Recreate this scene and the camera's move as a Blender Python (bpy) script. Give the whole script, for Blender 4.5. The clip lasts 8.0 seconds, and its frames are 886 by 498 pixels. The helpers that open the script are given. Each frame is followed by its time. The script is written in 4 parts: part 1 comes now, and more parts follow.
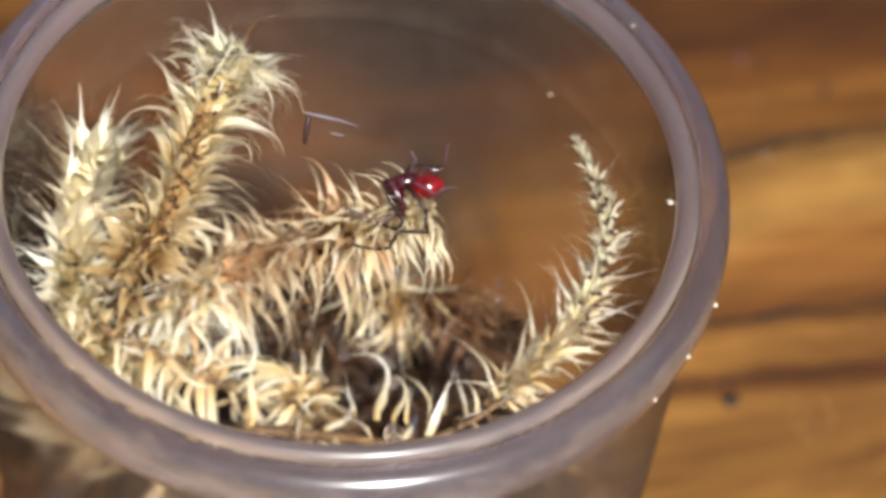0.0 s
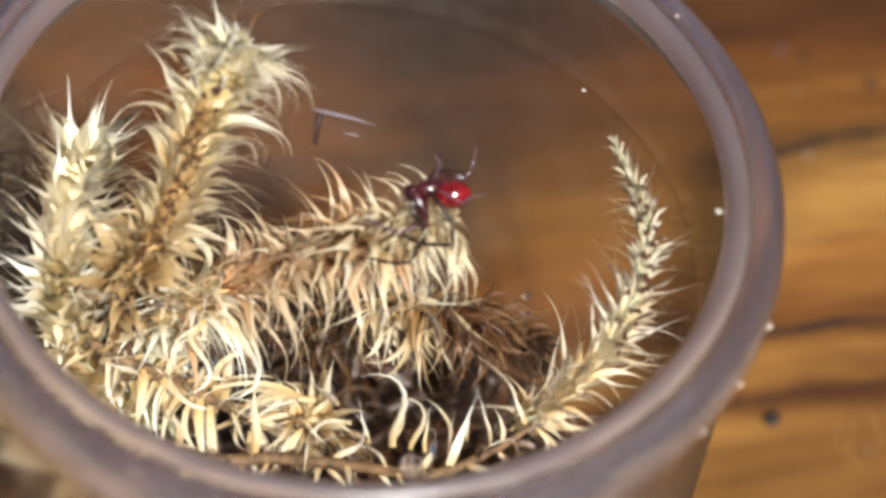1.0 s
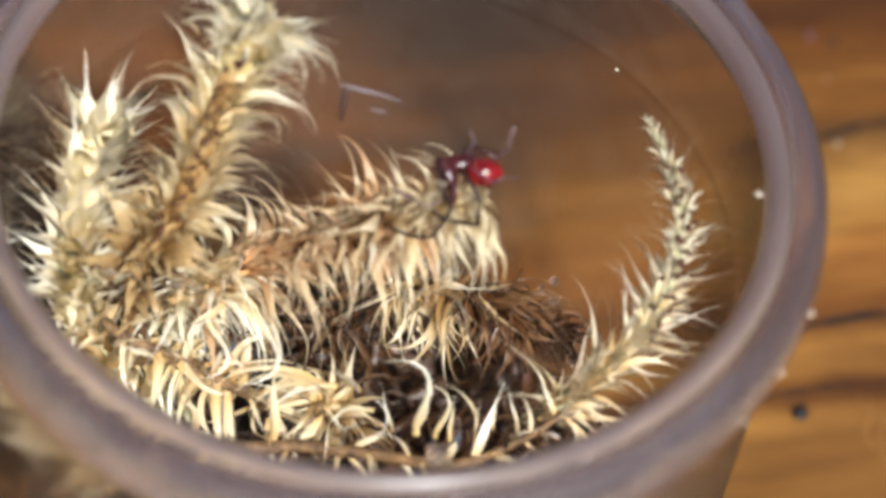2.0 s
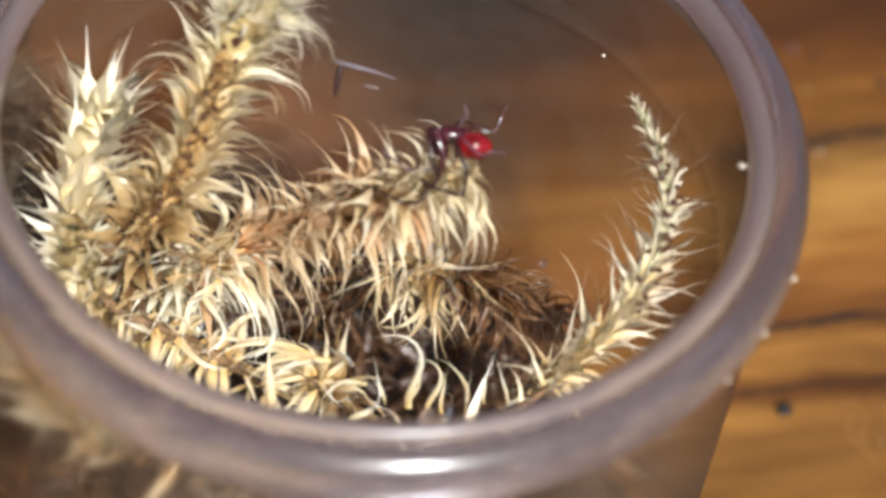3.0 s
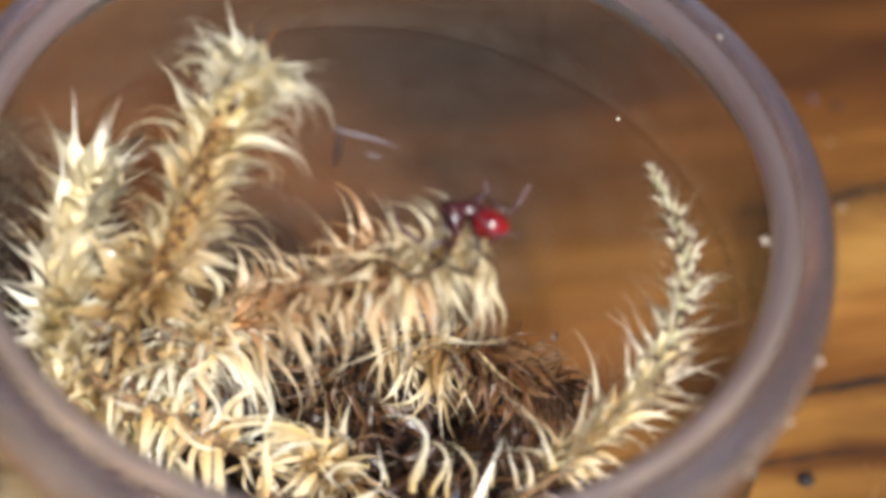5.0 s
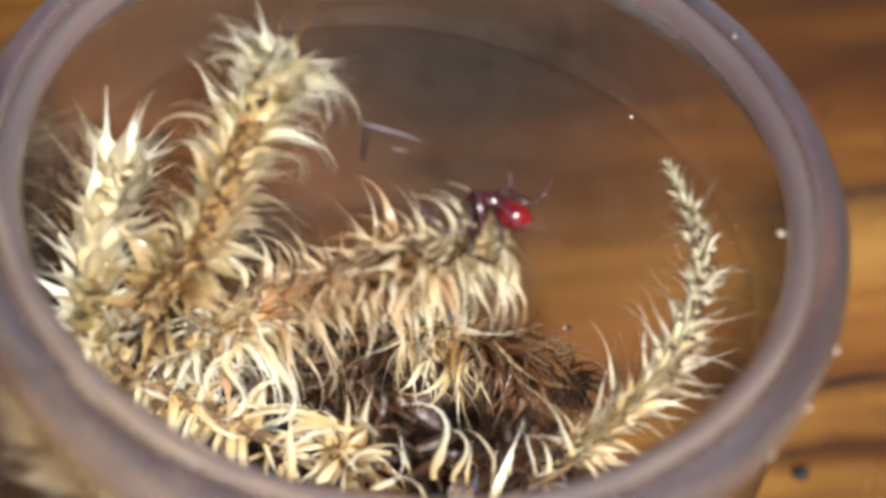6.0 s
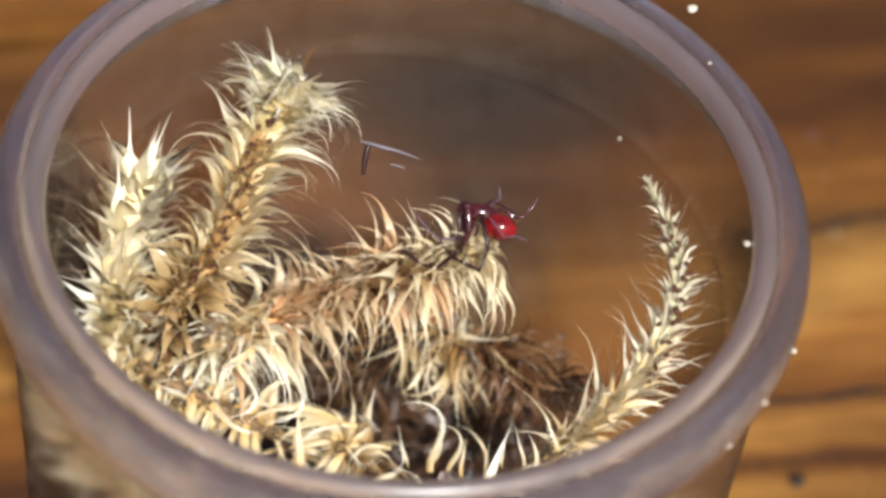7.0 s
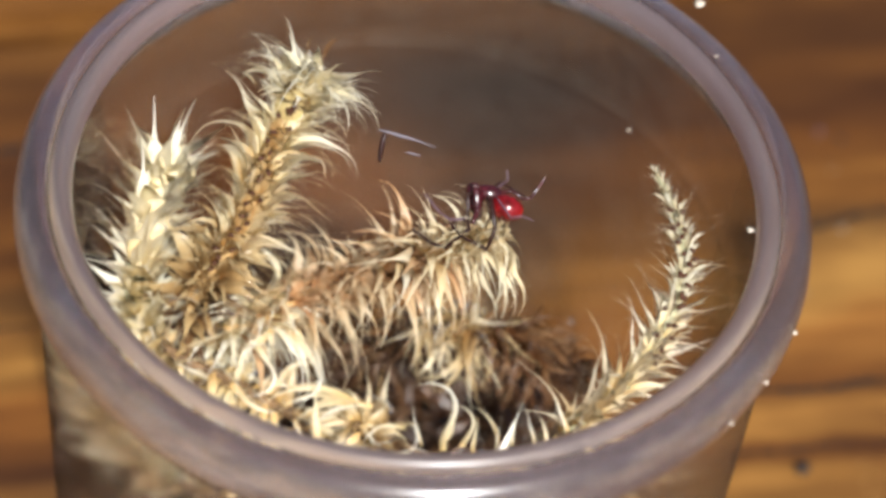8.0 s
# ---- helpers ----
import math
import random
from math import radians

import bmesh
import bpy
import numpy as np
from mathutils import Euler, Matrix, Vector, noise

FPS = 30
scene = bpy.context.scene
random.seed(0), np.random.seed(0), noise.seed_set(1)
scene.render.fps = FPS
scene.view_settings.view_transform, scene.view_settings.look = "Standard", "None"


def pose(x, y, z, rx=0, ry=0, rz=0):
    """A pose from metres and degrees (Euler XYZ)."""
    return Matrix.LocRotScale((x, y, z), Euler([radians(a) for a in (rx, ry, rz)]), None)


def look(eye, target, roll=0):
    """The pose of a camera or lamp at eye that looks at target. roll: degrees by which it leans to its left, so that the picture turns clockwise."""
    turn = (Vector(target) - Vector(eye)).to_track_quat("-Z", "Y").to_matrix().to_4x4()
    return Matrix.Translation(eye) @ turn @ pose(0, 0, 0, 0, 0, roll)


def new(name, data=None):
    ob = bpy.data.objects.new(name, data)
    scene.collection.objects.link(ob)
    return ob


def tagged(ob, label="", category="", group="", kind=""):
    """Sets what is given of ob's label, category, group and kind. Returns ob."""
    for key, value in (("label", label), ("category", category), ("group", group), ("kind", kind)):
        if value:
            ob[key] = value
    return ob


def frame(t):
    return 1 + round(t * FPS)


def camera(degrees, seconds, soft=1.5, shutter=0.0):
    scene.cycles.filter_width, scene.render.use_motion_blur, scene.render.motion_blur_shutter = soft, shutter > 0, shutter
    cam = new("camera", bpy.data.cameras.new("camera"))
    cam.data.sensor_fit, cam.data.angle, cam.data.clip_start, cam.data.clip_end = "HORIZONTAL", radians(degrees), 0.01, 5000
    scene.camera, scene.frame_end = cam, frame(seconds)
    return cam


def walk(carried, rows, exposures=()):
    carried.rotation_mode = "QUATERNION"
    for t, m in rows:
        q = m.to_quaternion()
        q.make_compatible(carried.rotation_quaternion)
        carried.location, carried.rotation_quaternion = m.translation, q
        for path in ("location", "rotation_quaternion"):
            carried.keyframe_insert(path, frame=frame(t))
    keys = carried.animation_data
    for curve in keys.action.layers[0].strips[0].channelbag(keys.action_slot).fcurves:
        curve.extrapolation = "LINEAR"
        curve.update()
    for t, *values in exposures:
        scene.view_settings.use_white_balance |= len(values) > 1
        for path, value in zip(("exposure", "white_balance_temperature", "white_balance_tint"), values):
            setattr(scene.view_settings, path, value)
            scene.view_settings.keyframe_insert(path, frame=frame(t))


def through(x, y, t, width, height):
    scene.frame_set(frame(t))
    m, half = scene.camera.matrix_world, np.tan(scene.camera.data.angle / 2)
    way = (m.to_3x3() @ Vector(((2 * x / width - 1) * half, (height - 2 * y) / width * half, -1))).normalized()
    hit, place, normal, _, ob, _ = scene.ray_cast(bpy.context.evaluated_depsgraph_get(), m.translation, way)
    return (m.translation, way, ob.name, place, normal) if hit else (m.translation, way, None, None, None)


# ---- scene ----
# ---- camera ----
LENS = 19.969
PATH = [
    (0.0, pose(0.00649, -0.08415, 0.13902, 38.384, -4.279, 5.934)),
    (0.5, pose(0.00670, -0.07967, 0.13526, 38.046, -4.347, 6.239)),
    (0.8, pose(0.00658, -0.07697, 0.13160, 38.208, -4.237, 6.062)),
    (1.0, pose(0.00527, -0.07537, 0.13015, 37.944, -4.405, 6.246)),
    (1.2, pose(0.00547, -0.07416, 0.12892, 37.854, -4.193, 6.394)),
    (2.3, pose(0.00357, -0.07358, 0.12601, 38.039, -4.992, 6.790)),
    (2.5, pose(0.00361, -0.07823, 0.13054, 38.955, -4.787, 6.845)),
    (2.7, pose(0.00352, -0.07878, 0.12918, 38.951, -4.588, 6.751)),
    (2.9, pose(0.00383, -0.08055, 0.12654, 39.580, -5.043, 7.132)),
    (3.0, pose(0.00439, -0.07967, 0.12513, 39.872, -5.107, 6.510)),
    (3.2, pose(0.00386, -0.07882, 0.12238, 40.602, -5.458, 5.954)),
    (3.5, pose(0.00259, -0.07385, 0.11559, 40.456, -5.865, 5.963)),
    (3.7, pose(0.00145, -0.07130, 0.11469, 40.564, -5.801, 5.547)),
    (4.0, pose(0.00281, -0.06982, 0.11655, 40.113, -5.254, 6.241)),
    (4.2, pose(0.00238, -0.07098, 0.11775, 40.292, -5.275, 5.583)),
    (4.5, pose(0.00438, -0.07176, 0.12040, 39.952, -4.776, 6.450)),
    (5.8, pose(0.00163, -0.07663, 0.12291, 40.885, -5.458, 6.580)),
    (6.0, pose(0.00053, -0.07686, 0.12342, 40.686, -6.112, 5.995)),
    (6.2, pose(0.00455, -0.07738, 0.12380, 40.799, -5.246, 6.718)),
    (6.5, pose(0.00441, -0.07910, 0.12427, 41.001, -5.210, 7.027)),
    (6.8, pose(0.00495, -0.08273, 0.12842, 41.323, -5.066, 7.387)),
    (7.0, pose(0.00593, -0.08431, 0.13002, 41.669, -4.606, 7.637)),
    (7.5, pose(0.00602, -0.08534, 0.13012, 41.630, -4.542, 7.902)),
    (7.7, pose(0.00604, -0.08632, 0.13239, 41.404, -4.638, 8.051)),
    (8.0, pose(0.00667, -0.08816, 0.13231, 41.898, -4.476, 8.212)),
]
cam = camera(LENS, 8.0, soft=3.4)
cam.data.dof.use_dof = True
cam.data.dof.focus_distance = 0.1295
cam.data.dof.aperture_fstop = 32.0
walk(cam, PATH)

# ---- light ----
SUN_ELEVATION, SUN_AZIMUTH = radians(50), radians(-67)   # azimuth from +x towards +y
world = bpy.data.worlds.new("sky")
scene.world = world
world.use_nodes = True
wn = world.node_tree
sky = wn.nodes.new("ShaderNodeTexSky")
sky.sky_type = "NISHITA"
sky.sun_disc = False
sky.dust_density, sky.ozone_density = 4.0, 0.4
sky.sun_elevation = SUN_ELEVATION
sky.sun_rotation = radians(90) - SUN_AZIMUTH
wn.nodes["Background"].inputs["Strength"].default_value = 0.072
wn.links.new(sky.outputs["Color"], wn.nodes["Background"].inputs["Color"])
sun = new("sun", bpy.data.lights.new("sun", "SUN"))
sun.data.energy, sun.data.angle, sun.data.color = 6.5, radians(2.0), (0.98, 0.99, 1.0)
sun_way = Vector((math.cos(SUN_ELEVATION) * math.cos(SUN_AZIMUTH), math.cos(SUN_ELEVATION) * math.sin(SUN_AZIMUTH), math.sin(SUN_ELEVATION)))
sun.matrix_world = look(sun_way * 2, (0, 0, 0))
scene.view_settings.exposure = 0.56

R = 0.02          # the jar's outer radius at its lip
TOP = 0.04        # the height of the lip over the table


def at(x, y, z):
    """A place in jar radii from the middle of the lip, as metres."""
    return Vector((x * R, y * R, TOP + z * R))


# ---- materials ----
def material(name):
    m = bpy.data.materials.new(name)
    m.use_nodes = True
    t = m.node_tree
    return m, t, t.nodes["Principled BSDF"]


def node(t, kind, **values):
    n = t.nodes.new(kind)
    for key, value in values.items():
        n.inputs[key.replace("_", " ")].default_value = value
    return n


def ramp(t, source, stops):
    n = t.nodes.new("ShaderNodeValToRGB")
    e = n.color_ramp.elements
    while len(e) < len(stops):
        e.new(0.5)
    for el, (p, c) in zip(e, stops):
        el.position, el.color = p, (*c, 1) if len(c) == 3 else c
    t.links.new(source, n.inputs["Fac"])
    return n


def leaf_material(name, stops, through=0.4, root=(0.6, 0.4, 0.2), clear=0.2, film=1.42):
    """stops: the colours from leaf to leaf; root: the tint of each leaf's foot."""
    m, t, p = material(name)
    info = t.nodes.new("ShaderNodeObjectInfo")
    geo = t.nodes.new("ShaderNodeNewGeometry")
    total = t.nodes.new("ShaderNodeMath")
    total.operation = "ADD"
    t.links.new(info.outputs["Random"], total.inputs[0])
    t.links.new(geo.outputs["Random Per Island"], total.inputs[1])
    part_of = t.nodes.new("ShaderNodeMath")
    part_of.operation = "FRACT"
    t.links.new(total.outputs[0], part_of.inputs[0])
    r = ramp(t, part_of.outputs[0], stops)
    uv = t.nodes.new("ShaderNodeTexCoord")
    split = t.nodes.new("ShaderNodeSeparateXYZ")
    t.links.new(uv.outputs["UV"], split.inputs["Vector"])
    foot = ramp(t, split.outputs["X"], [(0.0, root), (0.22, tuple(0.5 + 0.5 * c for c in root)), (0.5, (1, 1, 1))])
    place = t.nodes.new("ShaderNodeMapping")
    place.inputs["Scale"].default_value = (4, 14, 1)
    t.links.new(uv.outputs["UV"], place.inputs["Vector"])
    t.links.new(part_of.outputs[0], place.inputs["Location"])
    n = node(t, "ShaderNodeTexNoise", Scale=1.6, Detail=4.0)
    t.links.new(place.outputs["Vector"], n.inputs["Vector"])
    shade = ramp(t, n.outputs["Fac"], [(0.32, (0.86, 0.80, 0.68)), (0.6, (1.0, 1.0, 1.0))])
    colour = r.outputs["Color"]
    for other, fac in ((shade, 0.7), (foot, 1.0)):
        mix = t.nodes.new("ShaderNodeMix")
        mix.data_type, mix.blend_type = "RGBA", "MULTIPLY"
        mix.inputs[0].default_value = fac
        t.links.new(colour, mix.inputs[6])
        t.links.new(other.outputs["Color"], mix.inputs[7])
        colour = mix.outputs[2]
    t.links.new(colour, p.inputs["Base Color"])
    p.inputs["Roughness"].default_value = 0.35
    bump = node(t, "ShaderNodeBump", Strength=0.35, Distance=0.00006)
    t.links.new(n.outputs["Fac"], bump.inputs["Height"])
    t.links.new(bump.outputs["Normal"], p.inputs["Normal"])
    tr = t.nodes.new("ShaderNodeBsdfTranslucent")
    t.links.new(colour, tr.inputs["Color"])
    ms = t.nodes.new("ShaderNodeMixShader")
    ms.inputs["Fac"].default_value = through
    t.links.new(p.outputs["BSDF"], ms.inputs[1])
    t.links.new(tr.outputs["BSDF"], ms.inputs[2])
    thin = t.nodes.new("ShaderNodeBsdfTransparent")
    thin.inputs["Color"].default_value = (1.0, 0.95, 0.8, 1)
    skin = t.nodes.new("ShaderNodeMixShader")
    skin.inputs["Fac"].default_value = clear
    t.links.new(ms.outputs["Shader"], skin.inputs[1])
    t.links.new(thin.outputs["BSDF"], skin.inputs[2])
    wet = node(t, "ShaderNodeBsdfGlossy", Roughness=0.11)
    t.links.new(bump.outputs["Normal"], wet.inputs["Normal"])
    edge = node(t, "ShaderNodeFresnel", IOR=film)
    coat = t.nodes.new("ShaderNodeMixShader")
    t.links.new(edge.outputs["Fac"], coat.inputs["Fac"])
    t.links.new(skin.outputs["Shader"], coat.inputs[1])
    t.links.new(wet.outputs["BSDF"], coat.inputs[2])
    t.links.new(coat.outputs["Shader"], t.nodes["Material Output"].inputs["Surface"])
    return m


PALE = leaf_material("pale_straw_leaf", [(0.0, (0.90, 0.87, 0.68)), (0.45, (0.95, 0.94, 0.85)), (0.8, (0.90, 0.85, 0.65)), (1.0, (0.85, 0.75, 0.50))], 0.38, root=(0.86, 0.70, 0.38))
GOLD = leaf_material("golden_leaf", [(0.0, (0.80, 0.70, 0.46)), (0.4, (0.88, 0.83, 0.63)), (0.7, (0.77, 0.63, 0.38)), (1.0, (0.90, 0.87, 0.72))], 0.42, root=(0.77, 0.56, 0.28))
RUST = leaf_material("rusty_leaf", [(0.0, (0.66, 0.43, 0.24)), (0.3, (0.76, 0.58, 0.36)), (0.75, (0.82, 0.70, 0.49)), (1.0, (0.86, 0.79, 0.60))], 0.48, root=(0.68, 0.37, 0.17))
# greyish leaves, dimmed in colour for the collar's shade at the wall
SHADED_GREY = leaf_material("shaded_grey_leaf", [(0.0, (0.66, 0.64, 0.52)), (0.5, (0.76, 0.75, 0.65)), (1.0, (0.60, 0.54, 0.40))], 0.46, root=(0.84, 0.76, 0.55))
TAN = leaf_material("tan_leaf", [(0.0, (0.45, 0.30, 0.13)), (0.5, (0.58, 0.43, 0.22)), (1.0, (0.68, 0.57, 0.34))], 0.5)
# brown leaves, painted almost black for the shade deep in the jar
SHADED_BROWN = leaf_material("shaded_brown_leaf", [(0.0, (0.03, 0.014, 0.006)), (0.5, (0.062, 0.03, 0.012)), (1.0, (0.13, 0.068, 0.028))], 0.25, clear=0.0, film=1.06)
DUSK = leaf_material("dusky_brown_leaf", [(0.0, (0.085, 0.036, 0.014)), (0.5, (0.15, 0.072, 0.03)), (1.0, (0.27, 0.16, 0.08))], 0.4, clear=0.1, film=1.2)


def plain(name, colour, rough=0.5, metal=0.0, vary=0.25, scale=1500.0):
    m, t, p = material(name)
    uv = t.nodes.new("ShaderNodeTexCoord")
    n = node(t, "ShaderNodeTexNoise", Scale=scale, Detail=4.0)
    t.links.new(uv.outputs["Object"], n.inputs["Vector"])
    r = ramp(t, n.outputs["Fac"], [(0.3, tuple(c * (1 - vary) for c in colour)), (0.7, tuple(min(1, c * (1 + vary)) for c in colour))])
    t.links.new(r.outputs["Color"], p.inputs["Base Color"])
    p.inputs["Roughness"].default_value = rough
    p.inputs["Metallic"].default_value = metal
    p.inputs["Specular IOR Level"].default_value = 0.5 if rough < 0.2 else 0.2
    return m


PALE_STEM = plain("pale_stem", (0.26, 0.25, 0.15), 0.6, vary=0.5)
AMBER_STEM = plain("amber_stem", (0.30, 0.19, 0.08), 0.5, vary=0.6)
STEM = plain("brown_stem", (0.10, 0.058, 0.026), 0.6, vary=0.6)


def plastic_material(name="clear_plastic", haze=0.02):
    m, t, p = material(name)
    p.inputs["Base Color"].default_value = (0.97, 0.955, 0.97, 1)
    p.inputs["Transmission Weight"].default_value = 1.0
    p.inputs["IOR"].default_value = 1.5
    uv = t.nodes.new("ShaderNodeTexCoord")
    n = node(t, "ShaderNodeTexNoise", Scale=260.0, Detail=5.0)
    t.links.new(uv.outputs["Object"], n.inputs["Vector"])
    r = ramp(t, n.outputs["Fac"], [(0.35, (0.0, 0.0, 0.0)), (0.75, (0.05, 0.05, 0.05))])
    t.links.new(r.outputs["Color"], p.inputs["Roughness"])
    bump = node(t, "ShaderNodeBump", Strength=0.03, Distance=0.0002)
    t.links.new(n.outputs["Fac"], bump.inputs["Height"])
    t.links.new(bump.outputs["Normal"], p.inputs["Normal"])
    if haze:
        # a thin wall: straight through, with a gloss that grows towards grazing and a little scuffed milkiness
        thin = t.nodes.new("ShaderNodeBsdfTransparent")
        thin.inputs["Color"].default_value = (0.96, 0.945, 0.95, 1)
        shine = node(t, "ShaderNodeBsdfGlossy", Roughness=0.04)
        t.links.new(bump.outputs["Normal"], shine.inputs["Normal"])
        graze = node(t, "ShaderNodeLayerWeight", Blend=0.5)
        gloss = ramp(t, graze.outputs["Facing"], [(0.0, (0.04,) * 3), (0.45, (0.055,) * 3), (0.65, (0.1,) * 3), (0.82, (0.28,) * 3), (1.0, (0.9,) * 3)])
        wall = t.nodes.new("ShaderNodeMixShader")
        t.links.new(gloss.outputs["Color"], wall.inputs["Fac"])
        t.links.new(thin.outputs["BSDF"], wall.inputs[1])
        t.links.new(shine.outputs["BSDF"], wall.inputs[2])
        milk = t.nodes.new("ShaderNodeBsdfDiffuse")
        milk.inputs["Color"].default_value = (0.48, 0.46, 0.39, 1)
        ms = t.nodes.new("ShaderNodeMixShader")
        scuff = node(t, "ShaderNodeTexNoise", Scale=420.0, Detail=6.0, Roughness=0.7)
        t.links.new(uv.outputs["Object"], scuff.inputs["Vector"])
        worn = ramp(t, scuff.outputs["Fac"], [(0.36, (haze * 0.6,) * 3), (0.66, (haze * 1.7,) * 3)])
        t.links.new(worn.outputs["Color"], ms.inputs["Fac"])
        t.links.new(wall.outputs["Shader"], ms.inputs[1])
        t.links.new(milk.outputs["BSDF"], ms.inputs[2])
        t.links.new(ms.outputs["Shader"], t.nodes["Material Output"].inputs["Surface"])
    return m


WATER = plastic_material("water", 0.0)
PLASTIC = plastic_material()


def milky_material(name, tint, low, high, clear=0.3, rough=0.21, glass=(0.47, 0.45, 0.53)):
    """Thick plastic: frosted, with a faint milkiness that lets light through."""
    m, t, p = material(name)
    p.inputs["Base Color"].default_value = (*glass, 1)
    p.inputs["Transmission Weight"].default_value = 1.0
    p.inputs["IOR"].default_value = 1.45
    p.inputs["Roughness"].default_value = rough
    uv = t.nodes.new("ShaderNodeTexCoord")
    n = node(t, "ShaderNodeTexNoise", Scale=180.0, Detail=4.0)
    t.links.new(uv.outputs["Object"], n.inputs["Vector"])
    r = ramp(t, n.outputs["Fac"], [(0.3, (low, low, low)), (0.7, (high, high, high))])
    thin = t.nodes.new("ShaderNodeBsdfTransparent")
    thin.inputs["Color"].default_value = (0.93, 0.90, 0.93, 1)
    back = t.nodes.new("ShaderNodeBsdfTranslucent")
    milk = t.nodes.new("ShaderNodeBsdfDiffuse")
    for q in (milk, back):
        q.inputs["Color"].default_value = (*tint, 1)
    mixes = []
    for fac, first, second in ((clear, p.outputs["BSDF"], thin.outputs["BSDF"]), (0.5, milk.outputs["BSDF"], back.outputs["BSDF"]), (0.5, None, None)):
        ms = t.nodes.new("ShaderNodeMixShader")
        ms.inputs["Fac"].default_value = fac
        t.links.new(first if first else mixes[0].outputs["Shader"], ms.inputs[1])
        t.links.new(second if second else mixes[1].outputs["Shader"], ms.inputs[2])
        mixes.append(ms)
    t.links.new(r.outputs["Color"], mixes[2].inputs["Fac"])
    shine = node(t, "ShaderNodeBsdfGlossy", Roughness=0.22)
    graze = node(t, "ShaderNodeLayerWeight", Blend=0.5)
    gloss = ramp(t, graze.outputs["Facing"], [(0.0, (0.0,) * 3), (0.5, (0.02,) * 3), (0.7, (0.18,) * 3), (1.0, (0.8,) * 3)])
    top = t.nodes.new("ShaderNodeMixShader")
    t.links.new(gloss.outputs["Color"], top.inputs["Fac"])
    t.links.new(mixes[2].outputs["Shader"], top.inputs[1])
    t.links.new(shine.outputs["BSDF"], top.inputs[2])
    t.links.new(top.outputs["Shader"], t.nodes["Material Output"].inputs["Surface"])
    return m


SKIN, skin_tree, _ = material("scuffed_plastic")
blur = node(skin_tree, "ShaderNodeBsdfRefraction", Roughness=0.26, IOR=1.1)
blur.inputs["Color"].default_value = (0.95, 0.90, 0.84, 1)
see = skin_tree.nodes.new("ShaderNodeBsdfTransparent")
bloom = skin_tree.nodes.new("ShaderNodeBsdfDiffuse")
bloom.inputs["Color"].default_value = (0.5, 0.38, 0.26, 1)
both = node(skin_tree, "ShaderNodeMixShader", Fac=0.65)
skin_tree.links.new(see.outputs["BSDF"], both.inputs[1])
skin_tree.links.new(blur.outputs["BSDF"], both.inputs[2])
scuffed = skin_tree.nodes.new("ShaderNodeTexNoise")
scuffed.inputs["Scale"].default_value = 300.0
amount = ramp(skin_tree, scuffed.outputs["Fac"], [(0.3, (0.012,) * 3), (0.7, (0.03,) * 3)])
dull = skin_tree.nodes.new("ShaderNodeMixShader")
skin_tree.links.new(amount.outputs["Color"], dull.inputs["Fac"])
skin_tree.links.new(both.outputs["Shader"], dull.inputs[1])
skin_tree.links.new(bloom.outputs["BSDF"], dull.inputs[2])
skin_tree.links.new(dull.outputs["Shader"], skin_tree.nodes["Material Output"].inputs["Surface"])

MILKY = milky_material("milky_plastic", (0.64, 0.56, 0.70), 0.035, 0.045, 0.0)
RIM = milky_material("milky_rim", (0.62, 0.51, 0.52), 0.15, 0.19, 0.0, rough=0.28, glass=(0.45, 0.38, 0.38))
EDGE = milky_material("milky_edge", (0.50, 0.44, 0.40), 0.015, 0.03, 0.6)


